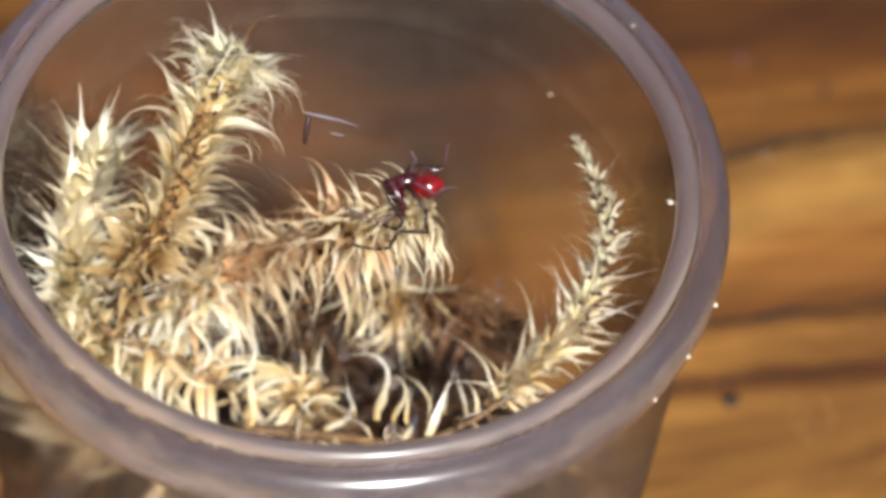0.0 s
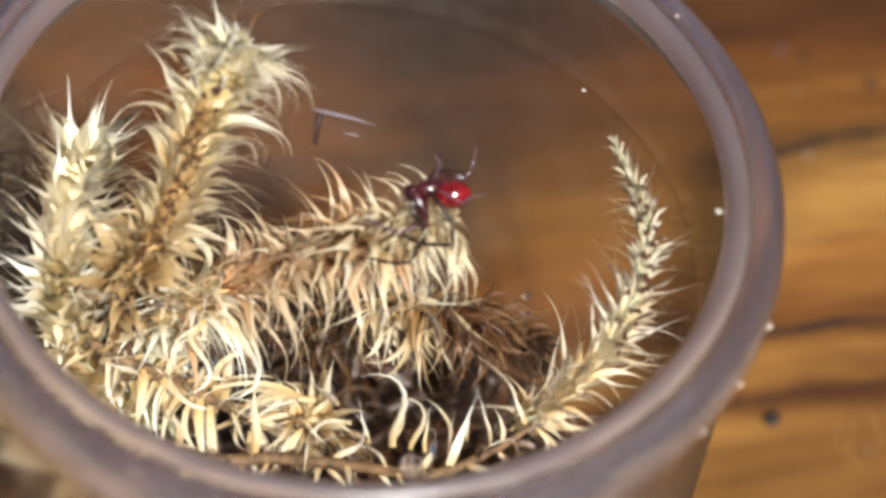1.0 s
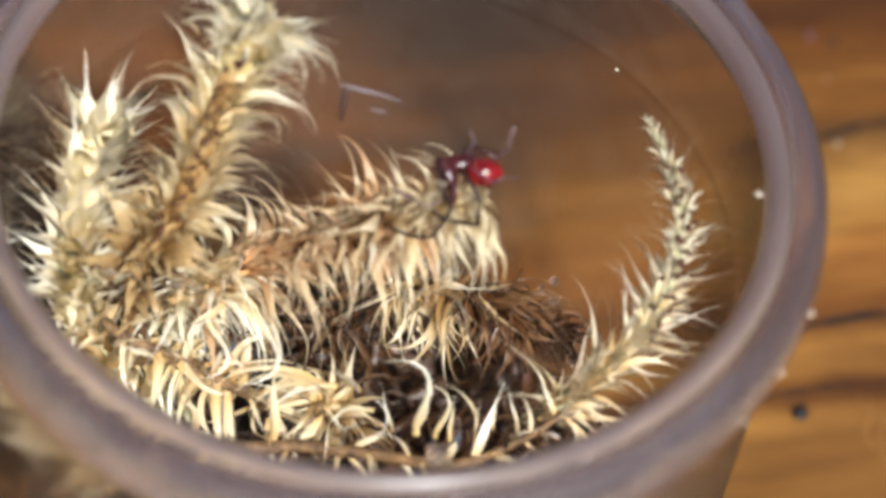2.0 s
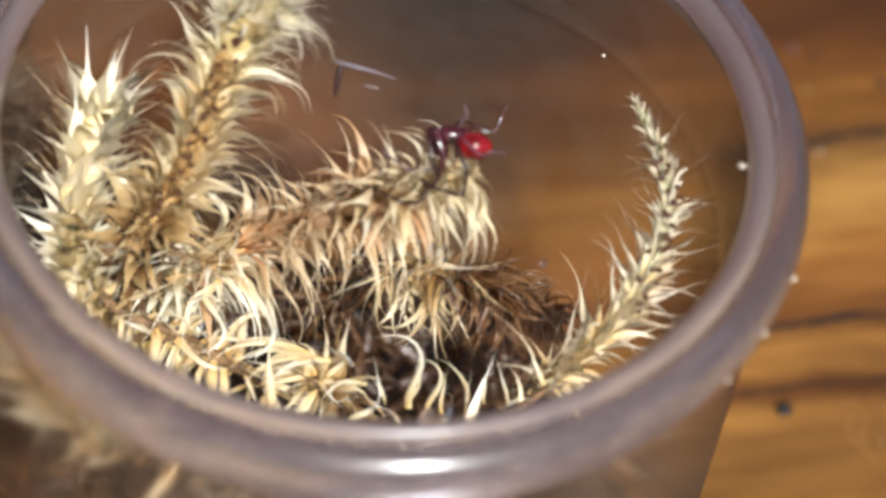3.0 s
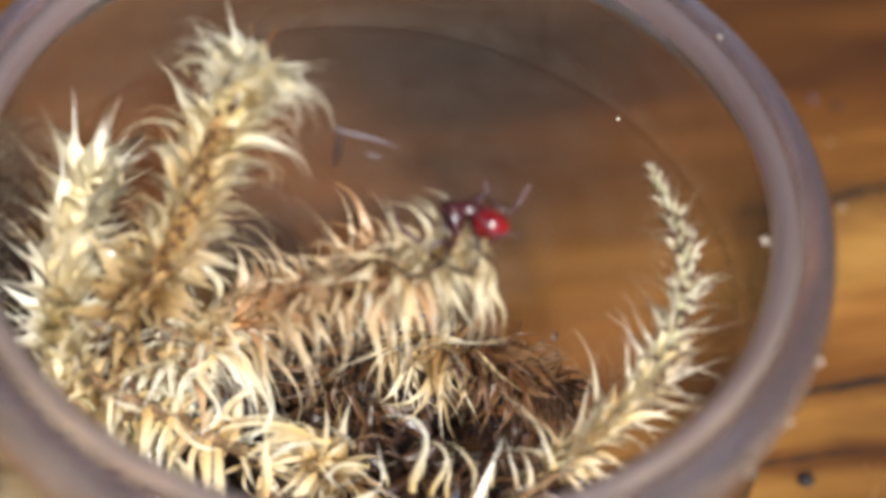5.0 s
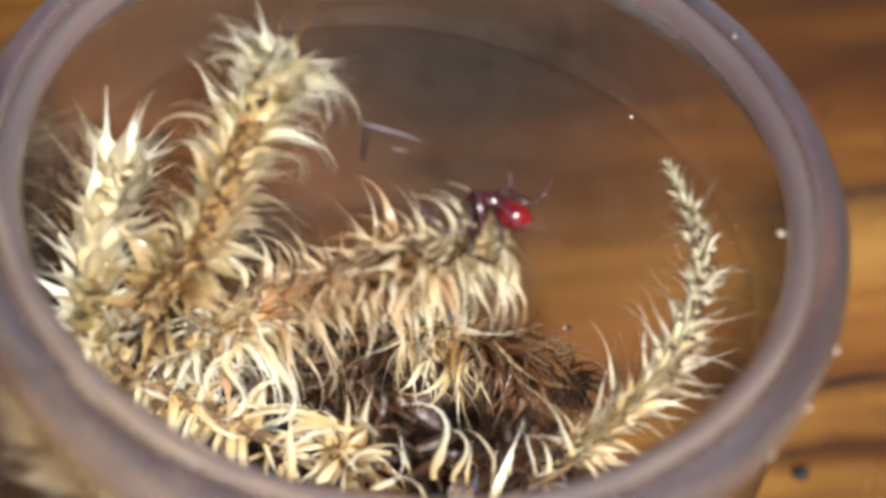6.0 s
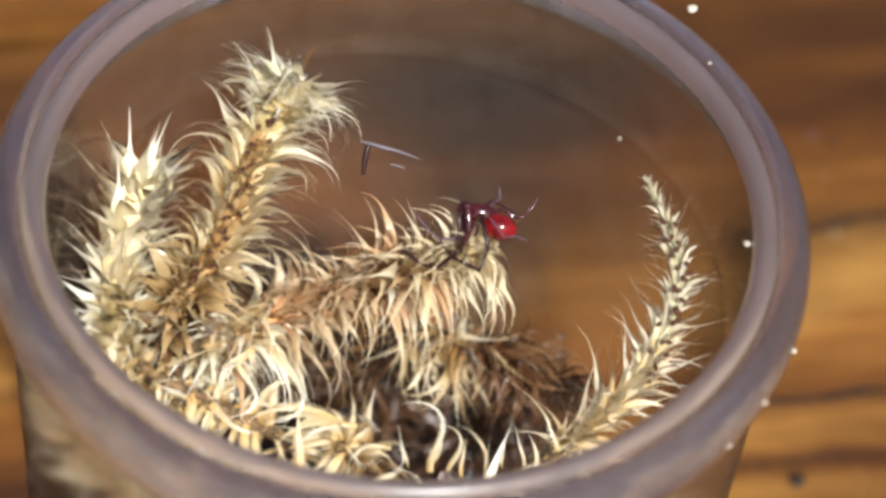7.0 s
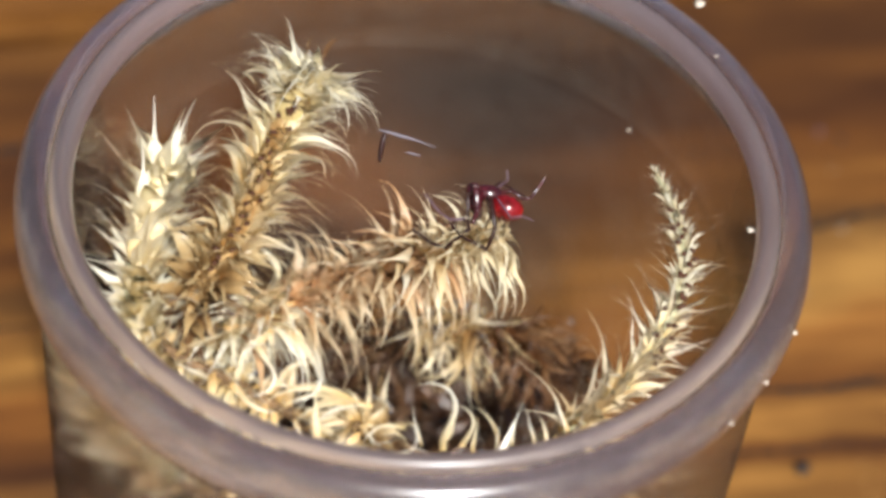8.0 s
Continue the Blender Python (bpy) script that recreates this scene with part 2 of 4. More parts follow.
def wood_material():
    m, t, p = material("varnished_wood")
    uv = t.nodes.new("ShaderNodeTexCoord")
    info = t.nodes.new("ShaderNodeObjectInfo")
    shift = t.nodes.new("ShaderNodeVectorMath")
    shift.operation = "MULTIPLY_ADD"
    shift.inputs[1].default_value = (1, 1, 1)
    t.links.new(uv.outputs["Object"], shift.inputs[0])
    off = t.nodes.new("ShaderNodeCombineXYZ")
    t.links.new(info.outputs["Random"], off.inputs["X"])
    t.links.new(info.outputs["Random"], off.inputs["Z"])
    t.links.new(off.outputs["Vector"], shift.inputs[2])
    stretch = t.nodes.new("ShaderNodeMapping")
    stretch.inputs["Rotation"].default_value = (0, 0, radians(-3))
    stretch.inputs["Scale"].default_value = (9, 75, 75)
    t.links.new(shift.outputs["Vector"], stretch.inputs["Vector"])
    broad = node(t, "ShaderNodeTexNoise", Scale=1.0, Detail=3.0, Distortion=0.8)
    t.links.new(stretch.outputs["Vector"], broad.inputs["Vector"])
    fine = node(t, "ShaderNodeTexNoise", Scale=9.0, Detail=6.0, Roughness=0.6)
    t.links.new(stretch.outputs["Vector"], fine.inputs["Vector"])
    colour = ramp(t, broad.outputs["Fac"], [(0.3, (0.048, 0.0188, 0.0042)), (0.44, (0.098, 0.0412, 0.0076)), (0.56, (0.155, 0.0710, 0.0140)), (0.72, (0.245, 0.129, 0.031))])
    grain = ramp(t, fine.outputs["Fac"], [(0.32, (0.55, 0.5, 0.45)), (0.6, (1, 1, 1))])
    mix = t.nodes.new("ShaderNodeMix")
    mix.data_type, mix.blend_type = "RGBA", "MULTIPLY"
    mix.inputs[0].default_value = 0.75
    t.links.new(colour.outputs["Color"], mix.inputs[6])
    t.links.new(grain.outputs["Color"], mix.inputs[7])
    crack = node(t, "ShaderNodeTexNoise", Scale=2.3, Detail=2.0)
    t.links.new(stretch.outputs["Vector"], crack.inputs["Vector"])
    dark = ramp(t, crack.outputs["Fac"], [(0.30, (0.16, 0.10, 0.07)), (0.36, (1, 1, 1))])
    mix2 = t.nodes.new("ShaderNodeMix")
    mix2.data_type, mix2.blend_type = "RGBA", "MULTIPLY"
    mix2.inputs[0].default_value = 1.0
    t.links.new(mix.outputs[2], mix2.inputs[6])
    t.links.new(dark.outputs["Color"], mix2.inputs[7])
    wide = t.nodes.new("ShaderNodeMapping")
    wide.inputs["Scale"].default_value = (28, 75, 75)
    t.links.new(shift.outputs["Vector"], wide.inputs["Vector"])
    stain = node(t, "ShaderNodeTexNoise", Scale=0.9, Detail=5.0, Roughness=0.62, Distortion=1.2)
    t.links.new(wide.outputs["Vector"], stain.inputs["Vector"])
    worn = ramp(t, stain.outputs["Fac"], [(0.36, (0.46, 0.36, 0.3)), (0.48, (0.85, 0.8, 0.76)), (0.6, (1.0, 1.0, 1.0)), (0.72, (1.3, 1.32, 1.4))])
    mix3 = t.nodes.new("ShaderNodeMix")
    mix3.data_type, mix3.blend_type = "RGBA", "MULTIPLY"
    mix3.inputs[0].default_value = 0.6
    t.links.new(mix2.outputs[2], mix3.inputs[6])
    t.links.new(worn.outputs["Color"], mix3.inputs[7])
    # tone of the boards across the grain
    geo = t.nodes.new("ShaderNodeNewGeometry")
    across = t.nodes.new("ShaderNodeMapping")
    across.inputs["Rotation"].default_value = (0, 0, radians(-19))
    across.inputs["Scale"].default_value = (50, 50, 50)
    t.links.new(geo.outputs["Position"], across.inputs["Vector"])
    split = t.nodes.new("ShaderNodeSeparateXYZ")
    t.links.new(across.outputs["Vector"], split.inputs["Vector"])
    sway = node(t, "ShaderNodeTexNoise", Scale=0.7, Detail=5.0, Roughness=0.6)
    t.links.new(across.outputs["Vector"], sway.inputs["Vector"])
    shifted = t.nodes.new("ShaderNodeMath")
    shifted.operation = "MULTIPLY_ADD"
    shifted.inputs[1].default_value = 0.35
    t.links.new(sway.outputs["Fac"], shifted.inputs[0])
    t.links.new(split.outputs["Y"], shifted.inputs[2])
    span = t.nodes.new("ShaderNodeMapRange")
    span.inputs["From Min"].default_value, span.inputs["From Max"].default_value = -0.825, 3.175
    t.links.new(shifted.outputs[0], span.inputs["Value"])
    light, mid, red, dark = (1.45, 1.5, 1.6), (1.1, 1.1, 1.1), (0.62, 0.5, 0.43), (0.45, 0.42, 0.42)
    tone = ramp(t, span.outputs["Result"], [((y + 1) / 4, c) for y, c in ((-0.6, mid), (-0.2, light), (0.1, mid), (0.34, light), (0.4, red), (0.45, red), (0.5, light), (0.62, light), (0.7, red), (0.98, (0.85, 0.68, 0.55)), (1.1, mid), (1.28, mid), (1.43, dark), (1.52, (0.66, 0.55, 0.42)), (1.95, (0.74, 0.60, 0.45)), (2.2, (0.68, 0.57, 0.43)), (2.45, (0.5, 0.42, 0.33)), (2.7, (0.55, 0.46, 0.35)), (2.95, (0.75, 0.62, 0.48)))])
    mix4 = t.nodes.new("ShaderNodeMix")
    mix4.data_type, mix4.blend_type = "RGBA", "MULTIPLY"
    mix4.inputs[0].default_value = 1.0
    t.links.new(mix3.outputs[2], mix4.inputs[6])
    t.links.new(tone.outputs["Color"], mix4.inputs[7])
    # a dark oval patch with a ragged edge
    from_patch = t.nodes.new("ShaderNodeMapping")
    from_patch.vector_type = "TEXTURE"
    from_patch.inputs["Location"].default_value = (0.12 * R, 2.15 * R, 0)
    from_patch.inputs["Rotation"].default_value = (0, 0, radians(19))
    from_patch.inputs["Scale"].default_value = (0.6 * R, 0.5 * R, 1)
    t.links.new(geo.outputs["Position"], from_patch.inputs["Vector"])
    away = t.nodes.new("ShaderNodeVectorMath")
    away.operation = "LENGTH"
    t.links.new(from_patch.outputs["Vector"], away.inputs[0])
    ragged = t.nodes.new("ShaderNodeMath")
    ragged.operation = "MULTIPLY_ADD"
    ragged.inputs[1].default_value = 0.9
    t.links.new(sway.outputs["Fac"], ragged.inputs[0])
    t.links.new(away.outputs["Value"], ragged.inputs[2])
    dark_patch = ramp(t, ragged.outputs[0], [(0.35, (0.14, 0.12, 0.09)), (0.62, (0.36, 0.3, 0.23)), (1.0, (1, 1, 1))])
    halve = t.nodes.new("ShaderNodeMath")
    halve.operation = "MULTIPLY"
    halve.inputs[1].default_value = 0.6
    t.links.new(ragged.outputs[0], halve.inputs[0])
    t.links.new(halve.outputs[0], dark_patch.inputs["Fac"])
    mix5 = t.nodes.new("ShaderNodeMix")
    mix5.data_type, mix5.blend_type = "RGBA", "MULTIPLY"
    mix5.inputs[0].default_value = 1.0
    t.links.new(mix4.outputs[2], mix5.inputs[6])
    t.links.new(dark_patch.outputs["Color"], mix5.inputs[7])
    t.links.new(mix5.outputs[2], p.inputs["Base Color"])
    p.inputs["Roughness"].default_value = 0.55
    p.inputs["Specular IOR Level"].default_value = 0.25
    bump = node(t, "ShaderNodeBump", Strength=0.3, Distance=0.0004)
    t.links.new(fine.outputs["Fac"], bump.inputs["Height"])
    t.links.new(bump.outputs["Normal"], p.inputs["Normal"])
    return m


WOOD = wood_material()
GROUND = plain("packed_earth", (0.14, 0.1, 0.07), 0.9, scale=6.0)


# ---- building blocks ----
def empty(name, m):
    ob = new(name)
    ob.empty_display_size = 0.005
    ob.matrix_world = m
    return ob


def part(name, bm, mat, parent=None, label="", smooth=True):
    me = bpy.data.meshes.new(name)
    bm.to_mesh(me)
    bm.free()
    for poly in me.polygons:
        poly.use_smooth = smooth
    me.materials.append(mat)
    ob = new(name, me)
    if parent is not None:
        ob.parent = parent
    return tagged(ob, label)


def lathe(bm, profile, steps=160, closed=True):
    rings = []
    for i in range(steps):
        a = 2 * math.pi * i / steps
        rings.append([bm.verts.new((r * math.cos(a), r * math.sin(a), z)) for r, z in profile])
    n = len(profile)
    for i in range(steps):
        a, b = rings[i], rings[(i + 1) % steps]
        for k in range(n if closed else n - 1):
            bm.faces.new((a[k], b[k], b[(k + 1) % n], a[(k + 1) % n]))


def spline(points, s):
    """A smooth curve through the points, s from 0 to 1: place and tangent."""
    n = len(points) - 1
    k = min(int(s * n), n - 1)
    u = s * n - k
    p0, p1, p2, p3 = (points[max(0, min(n, k + d))] for d in (-1, 0, 1, 2))
    place = 0.5 * ((2 * p1) + (p2 - p0) * u + (2 * p0 - 5 * p1 + 4 * p2 - p3) * u ** 2 + (3 * p1 - p0 - 3 * p2 + p3) * u ** 3)
    slope = 0.5 * ((p2 - p0) + 2 * (2 * p0 - 5 * p1 + 4 * p2 - p3) * u + 3 * (3 * p1 - p0 - 3 * p2 + p3) * u ** 2)
    return place, slope.normalized()


def tube(bm, points, radii, sides=8, steps=24):
    rings = []
    up = Vector((0.31, 0.2, 0.93))
    for i in range(steps + 1):
        s = i / steps
        place, slope = spline(points, s)
        a = slope.cross(up).normalized()
        b = slope.cross(a)
        k = s * (len(radii) - 1)
        j = min(int(k), len(radii) - 2)
        r = radii[j] + (radii[j + 1] - radii[j]) * (k - j)
        rings.append([bm.verts.new(place + r * (math.cos(2 * math.pi * q / sides) * a + math.sin(2 * math.pi * q / sides) * b)) for q in range(sides)])
    for u, v in zip(rings, rings[1:]):
        for q in range(sides):
            bm.faces.new((u[q], u[(q + 1) % sides], v[(q + 1) % sides], v[q]))
    bm.faces.new(rings[0][::-1])
    bm.faces.new(rings[-1])


def ball(bm, place, size, turn=None, rough=0.0, segments=20, rings=12):
    m = Matrix.Translation(place) @ (turn or Matrix()) @ Matrix.Diagonal((*size, 1))
    made = bmesh.ops.create_uvsphere(bm, u_segments=segments, v_segments=rings, radius=1.0, matrix=m)
    if rough:
        for v in made["verts"]:
            v.co += rough * noise.noise_vector(v.co * 900)


# ---- table and ground ----
def build_table():
    table = tagged(empty("table", pose(0, 0, 0, 0, 0, 19)), "rustic brown varnished wooden table of broad planks", "table")
    width = 0.11
    for i in range(7):
        bm = bmesh.new()
        y0 = -0.385 + i * width
        bmesh.ops.create_cube(bm, size=1.0, matrix=Matrix.Translation((0, y0 + width / 2, -0.014)) @ Matrix.Diagonal((1.3, width - 0.0012, 0.028, 1)))
        bmesh.ops.bevel(bm, geom=bm.edges[:], offset=0.0012, segments=2, affect="EDGES")
        part("plank", bm, WOOD, table, smooth=False)
    for x in (-0.5, 0.5):
        bm = bmesh.new()
        bmesh.ops.create_cube(bm, size=1.0, matrix=Matrix.Translation((x, 0, -0.048)) @ Matrix.Diagonal((0.07, 0.7, 0.04, 1)))
        bmesh.ops.bevel(bm, geom=bm.edges[:], offset=0.002, segments=1, affect="EDGES")
        part("batten", bm, WOOD, table, smooth=False)
        for y in (-0.3, 0.3):
            bm = bmesh.new()
            bmesh.ops.create_cube(bm, size=1.0, matrix=Matrix.Translation((x, y, -0.409)) @ Matrix.Diagonal((0.06, 0.06, 0.682, 1)))
            bmesh.ops.bevel(bm, geom=bm.edges[:], offset=0.002, segments=1, affect="EDGES")
            part("leg", bm, WOOD, table, smooth=False)
    bpy.context.view_layer.update()
    build_cracks(table)


def build_cracks(table):
    """Dark splits along the grain and pale scratches across it, in jar radii."""
    turn = table.matrix_world.inverted()
    dark, pale = plain("crack_dirt", (0.012, 0.007, 0.005), 0.9), plain("scratched_wood", (0.3, 0.16, 0.05), 0.6)
    rnd = random.Random(5)
    for name, mat, wide, a, b in (("crack", dark, 0.03, (1.0, 1.84), (1.75, 2.16)), ("crack", dark, 0.022, (0.9, 1.08), (1.9, 1.38)), ("crack", dark, 0.012, (0.9, 0.79), (1.8, 1.08)),
                                  ("crack", dark, 0.02, (-2.3, 0.62), (-1.1, 0.98)), ("crack", dark, 0.03, (-2.2, 1.5), (-1.2, 1.83)),
                                  ("scratch", pale, 0.002, (1.50, 0.95), (1.56, 0.70)), ("scratch", pale, 0.002, (1.54, 0.96), (1.60, 0.66)), ("scratch", pale, 0.002, (1.62, 0.98), (1.66, 0.72)), ("scratch", pale, 0.002, (1.24, 1.56), (1.33, 1.5))):
        bm = bmesh.new()
        p, q = Vector((a[0] * R, a[1] * R, 0.00004)), Vector((b[0] * R, b[1] * R, 0.00004))
        side = Vector((-(q - p).y, (q - p).x, 0)).normalized()
        n, rows = 24, []
        for i in range(n + 1):
            u = i / n
            half = wide * R * 0.5 * math.sin(math.pi * u) ** 0.6 * (0.5 + rnd.random()) + 1e-6
            mid = p.lerp(q, u) + side * R * 0.035 * noise.noise(Vector((u * 4, a[0] * 9, a[1] * 5)))
            rows.append((bm.verts.new(turn @ (mid - side * half)), bm.verts.new(turn @ (mid + side * half))))
        for r0, r1 in zip(rows, rows[1:]):
            bm.faces.new((r0[0], r1[0], r1[1], r0[1]))
        part(name, bm, mat, table, smooth=False)


def build_ground():
    bm = bmesh.new()
    bmesh.ops.create_grid(bm, x_segments=4, y_segments=4, size=300, matrix=Matrix.Translation((0, 0, -0.75)))
    tagged(part("ground", bm, GROUND, smooth=False), "plain brown packed earth ground under the table", "ground", kind="structure")


# ---- jar ----
def build_jar():
    jar = tagged(empty("jar", Matrix.Translation((0, 0, TOP))), "clear plastic jar with a thick rounded lip, open on the table", "jar")
    body = [(0.0001, -1.88), (0.76, -1.88), (0.83, -1.86), (0.852, -1.80), (0.8645, -0.42), (0.8647, -0.388), (0.8605, -0.382), (0.8650, -0.376), (0.866, -0.30), (0.868, -0.12), (0.872, -0.05), (0.878, -0.018), (0.892, -0.002), (0.908, 0.0), (0.922, -0.008), (0.930, -0.024),
            (0.930, -0.168), (0.972, -0.172), (0.972, -0.24), (0.945, -1.86), (0.93, -1.96), (0.89, -1.995), (0.83, -2.0), (0.81, -1.96), (0.78, -1.95), (0.0001, -1.95)]
    def turned(keep):
        """The faces of the turned wall that keep() picks by their radius and height."""
        bm = bmesh.new()
        lathe(bm, [(r * R, z * R) for r, z in body], 192, closed=False)
        bmesh.ops.remove_doubles(bm, verts=bm.verts[:], dist=1e-5)
        bmesh.ops.recalc_face_normals(bm, faces=bm.faces[:])
        bmesh.ops.delete(bm, geom=[f for f in bm.faces if not keep(f.calc_center_median().xy.length / R, f.calc_center_median().z / R)], context="FACES")
        return bm

    part("body", turned(lambda r, z: z <= -0.06 and not (r > 0.94 and z > -1.9)), PLASTIC, jar, "clear thin plastic wall")
    skin = part("outer_wall", turned(lambda r, z: r > 0.94 and -1.9 < z <= -0.06), SKIN, jar, "scuffed outer face of the wall, blurring what lies behind")
    rim = part("rim", turned(lambda r, z: z > -0.06), RIM, jar, "rounded milky top edge of the wall")
    lip = [(0.935, -0.164), (0.935, -0.030), (0.946, -0.010), (0.960, -0.006), (0.985, -0.014), (1.002, -0.028), (1.015, -0.05), (1.021, -0.085), (1.020, -0.122), (1.013, -0.148), (1.0, -0.160), (0.975, -0.166)]
    bm = bmesh.new()
    lathe(bm, [(r * R, z * R) for r, z in lip], 192)
    bmesh.ops.recalc_face_normals(bm, faces=bm.faces[:])
    collar = part("lip", bm, MILKY, jar, "thick frosted lavender collar")
    collar.data.materials.append(EDGE)
    for poly in collar.data.polygons:
        if math.hypot(poly.center.x, poly.center.y) < 0.938 * R or poly.center.z < -0.163 * R:
            poly.material_index = 1
    # the clear collar and edge let the sun through
    rim.visible_shadow = collar.visible_shadow = skin.visible_shadow = False


# ---- moss ----
def leaf_mesh(name, bend, twist, width, fold, seed):
    """A leaf of length 1 along x that bends towards -z: a broad, channelled base and a long fine tip."""
    bm = bmesh.new()
    uv = bm.loops.layers.uv.new("UVMap")
    n = 10
    wave = random.Random(seed).uniform(-0.45, 0.55)
    place, rows, along = Vector((0, 0, 0)), [], {}
    for i in range(n + 1):
        u = i / n
        a = -bend * u ** 1.3 + 0.35 * math.sin(math.pi * u) + wave * math.sin(2 * math.pi * u)
        half = width * ((0.95 + 1.3 * u) * math.exp(-(u / 0.47) ** 2.5) + 0.15 * (1 - u) ** 0.8) * (1.0 if i < n else 0.0)
        way, up = Vector((math.cos(a), 0, math.sin(a))), Vector((-math.sin(a), 0, math.cos(a)))
        q = twist * u
        side = Vector((0, 1, 0)) * math.cos(q) + up * math.sin(q)
        lift = up * math.cos(q) - Vector((0, 1, 0)) * math.sin(q)
        edges = ((0, 0.0),) if i == n else ((-1, 1.0), (-0.55, 0.3), (0, 0.0), (0.55, 0.3), (1, 1.0))
        rows.append([bm.verts.new(place + side * half * k + lift * half * fold * h) for k, h in edges])
        for vert, (k, h) in zip(rows[-1], edges):
            along[vert] = (u, 0.5 + 0.5 * k)
        place = place + way / n
    for u, v in zip(rows, rows[1:]):
        for k in range(4):
            bm.faces.new((u[k], u[k + 1], v[k + 1], v[k]) if len(v) == 5 else (u[k], u[k + 1], v[0]))
    for f in bm.faces:
        for loop in f.loops:
            loop[uv].uv = along[loop.vert]
    me = bpy.data.meshes.new(name)
    bm.to_mesh(me)
    bm.free()
    for poly in me.polygons:
        poly.use_smooth = True
    return me


LEAVES = {}


def leaves_of(mat):
    if mat.name not in LEAVES:
        made = []
        for k, (bend, twist, width) in enumerate([(0.8, 0.2, 0.115), (1.3, -0.3, 0.11), (1.8, 0.4, 0.105), (2.4, 0.3, 0.095), (1.0, -0.7, 0.12), (1.6, 0.8, 0.09), (3.0, -0.4, 0.09), (2.1, -0.3, 0.11), (0.6, 0.4, 0.08), (2.7, 0.8, 0.08)]):
            me = leaf_mesh("leaf", bend, twist, width, 0.55, k)
            me.materials.append(mat)
            made.append(me)
        LEAVES[mat.name] = made
    return LEAVES[mat.name]


def sheath_mesh(name, flare, hook, twist, width, seed):
    """A leaf of length 1 along x: a broad base that clasps the stem, then a fine tip that flares towards +z."""
    bm = bmesh.new()
    uv = bm.loops.layers.uv.new("UVMap")
    n = 12
    rnd = random.Random(seed + 100)
    wave = rnd.uniform(-0.2, 0.2)
    place, rows, along = Vector((0, 0, 0)), [], {}

    def step(a, b, u):
        u = max(0.0, min(1.0, (u - a) / (b - a)))
        return u * u * (3 - 2 * u)

    for i in range(n + 1):
        u = i / n
        a = flare * step(0.12, 0.6, u) + hook * step(0.5, 1.0, u) + wave * math.sin(2 * math.pi * u)
        half = 0.82 * width * (0.55 + 0.45 * step(0, 0.25, u)) * (0.87 * (1 - step(0.1, 0.72, u)) + 0.13 * (1 - u) ** 0.7)
        way, up = Vector((math.cos(a), 0, math.sin(a))), Vector((-math.sin(a), 0, math.cos(a)))
        q = twist * u
        side = Vector((0, 1, 0)) * math.cos(q) + up * math.sin(q)
        lift = up * math.cos(q) - Vector((0, 1, 0)) * math.sin(q)
        clasp = -0.45 + 0.6 * step(0.25, 0.6, u)
        edges = ((0, 0.0),) if i == n else ((-1, 1.0), (-0.55, 0.3), (0, 0.0), (0.55, 0.3), (1, 1.0))
        rows.append([bm.verts.new(place + side * half * k + lift * half * clasp * h) for k, h in edges])
        for vert, (k, h) in zip(rows[-1], edges):
            along[vert] = (u, 0.5 + 0.5 * k)
        place = place + way / n
    for u, v in zip(rows, rows[1:]):
        for k in range(4):
            bm.faces.new((u[k], u[k + 1], v[k + 1], v[k]) if len(v) == 5 else (u[k], u[k + 1], v[0]))
    for f in bm.faces:
        for loop in f.loops:
            loop[uv].uv = along[loop.vert]
    me = bpy.data.meshes.new(name)
    bm.to_mesh(me)
    bm.free()
    for poly in me.polygons:
        poly.use_smooth = True
    return me


SHEATHS = {}


def sheaths_of(mat):
    if mat.name not in SHEATHS:
        made = []
        for k, (flare, hook, twist, width) in enumerate([(0.8, 0.3, 0.1, 0.22), (1.0, 0.6, -0.3, 0.2), (1.2, -0.2, 0.3, 0.21), (1.3, 0.7, 0.2, 0.18), (0.55, 0.6, -0.2, 0.22), (1.1, 1.3, 0.5, 0.17), (0.4, 0.1, 0.2, 0.2), (1.3, 1.1, -0.5, 0.19)]):
            me = sheath_mesh("leaf", flare, hook, twist, width, k)
            me.materials.append(mat)
            made.append(me)
        SHEATHS[mat.name] = made
    return SHEATHS[mat.name]


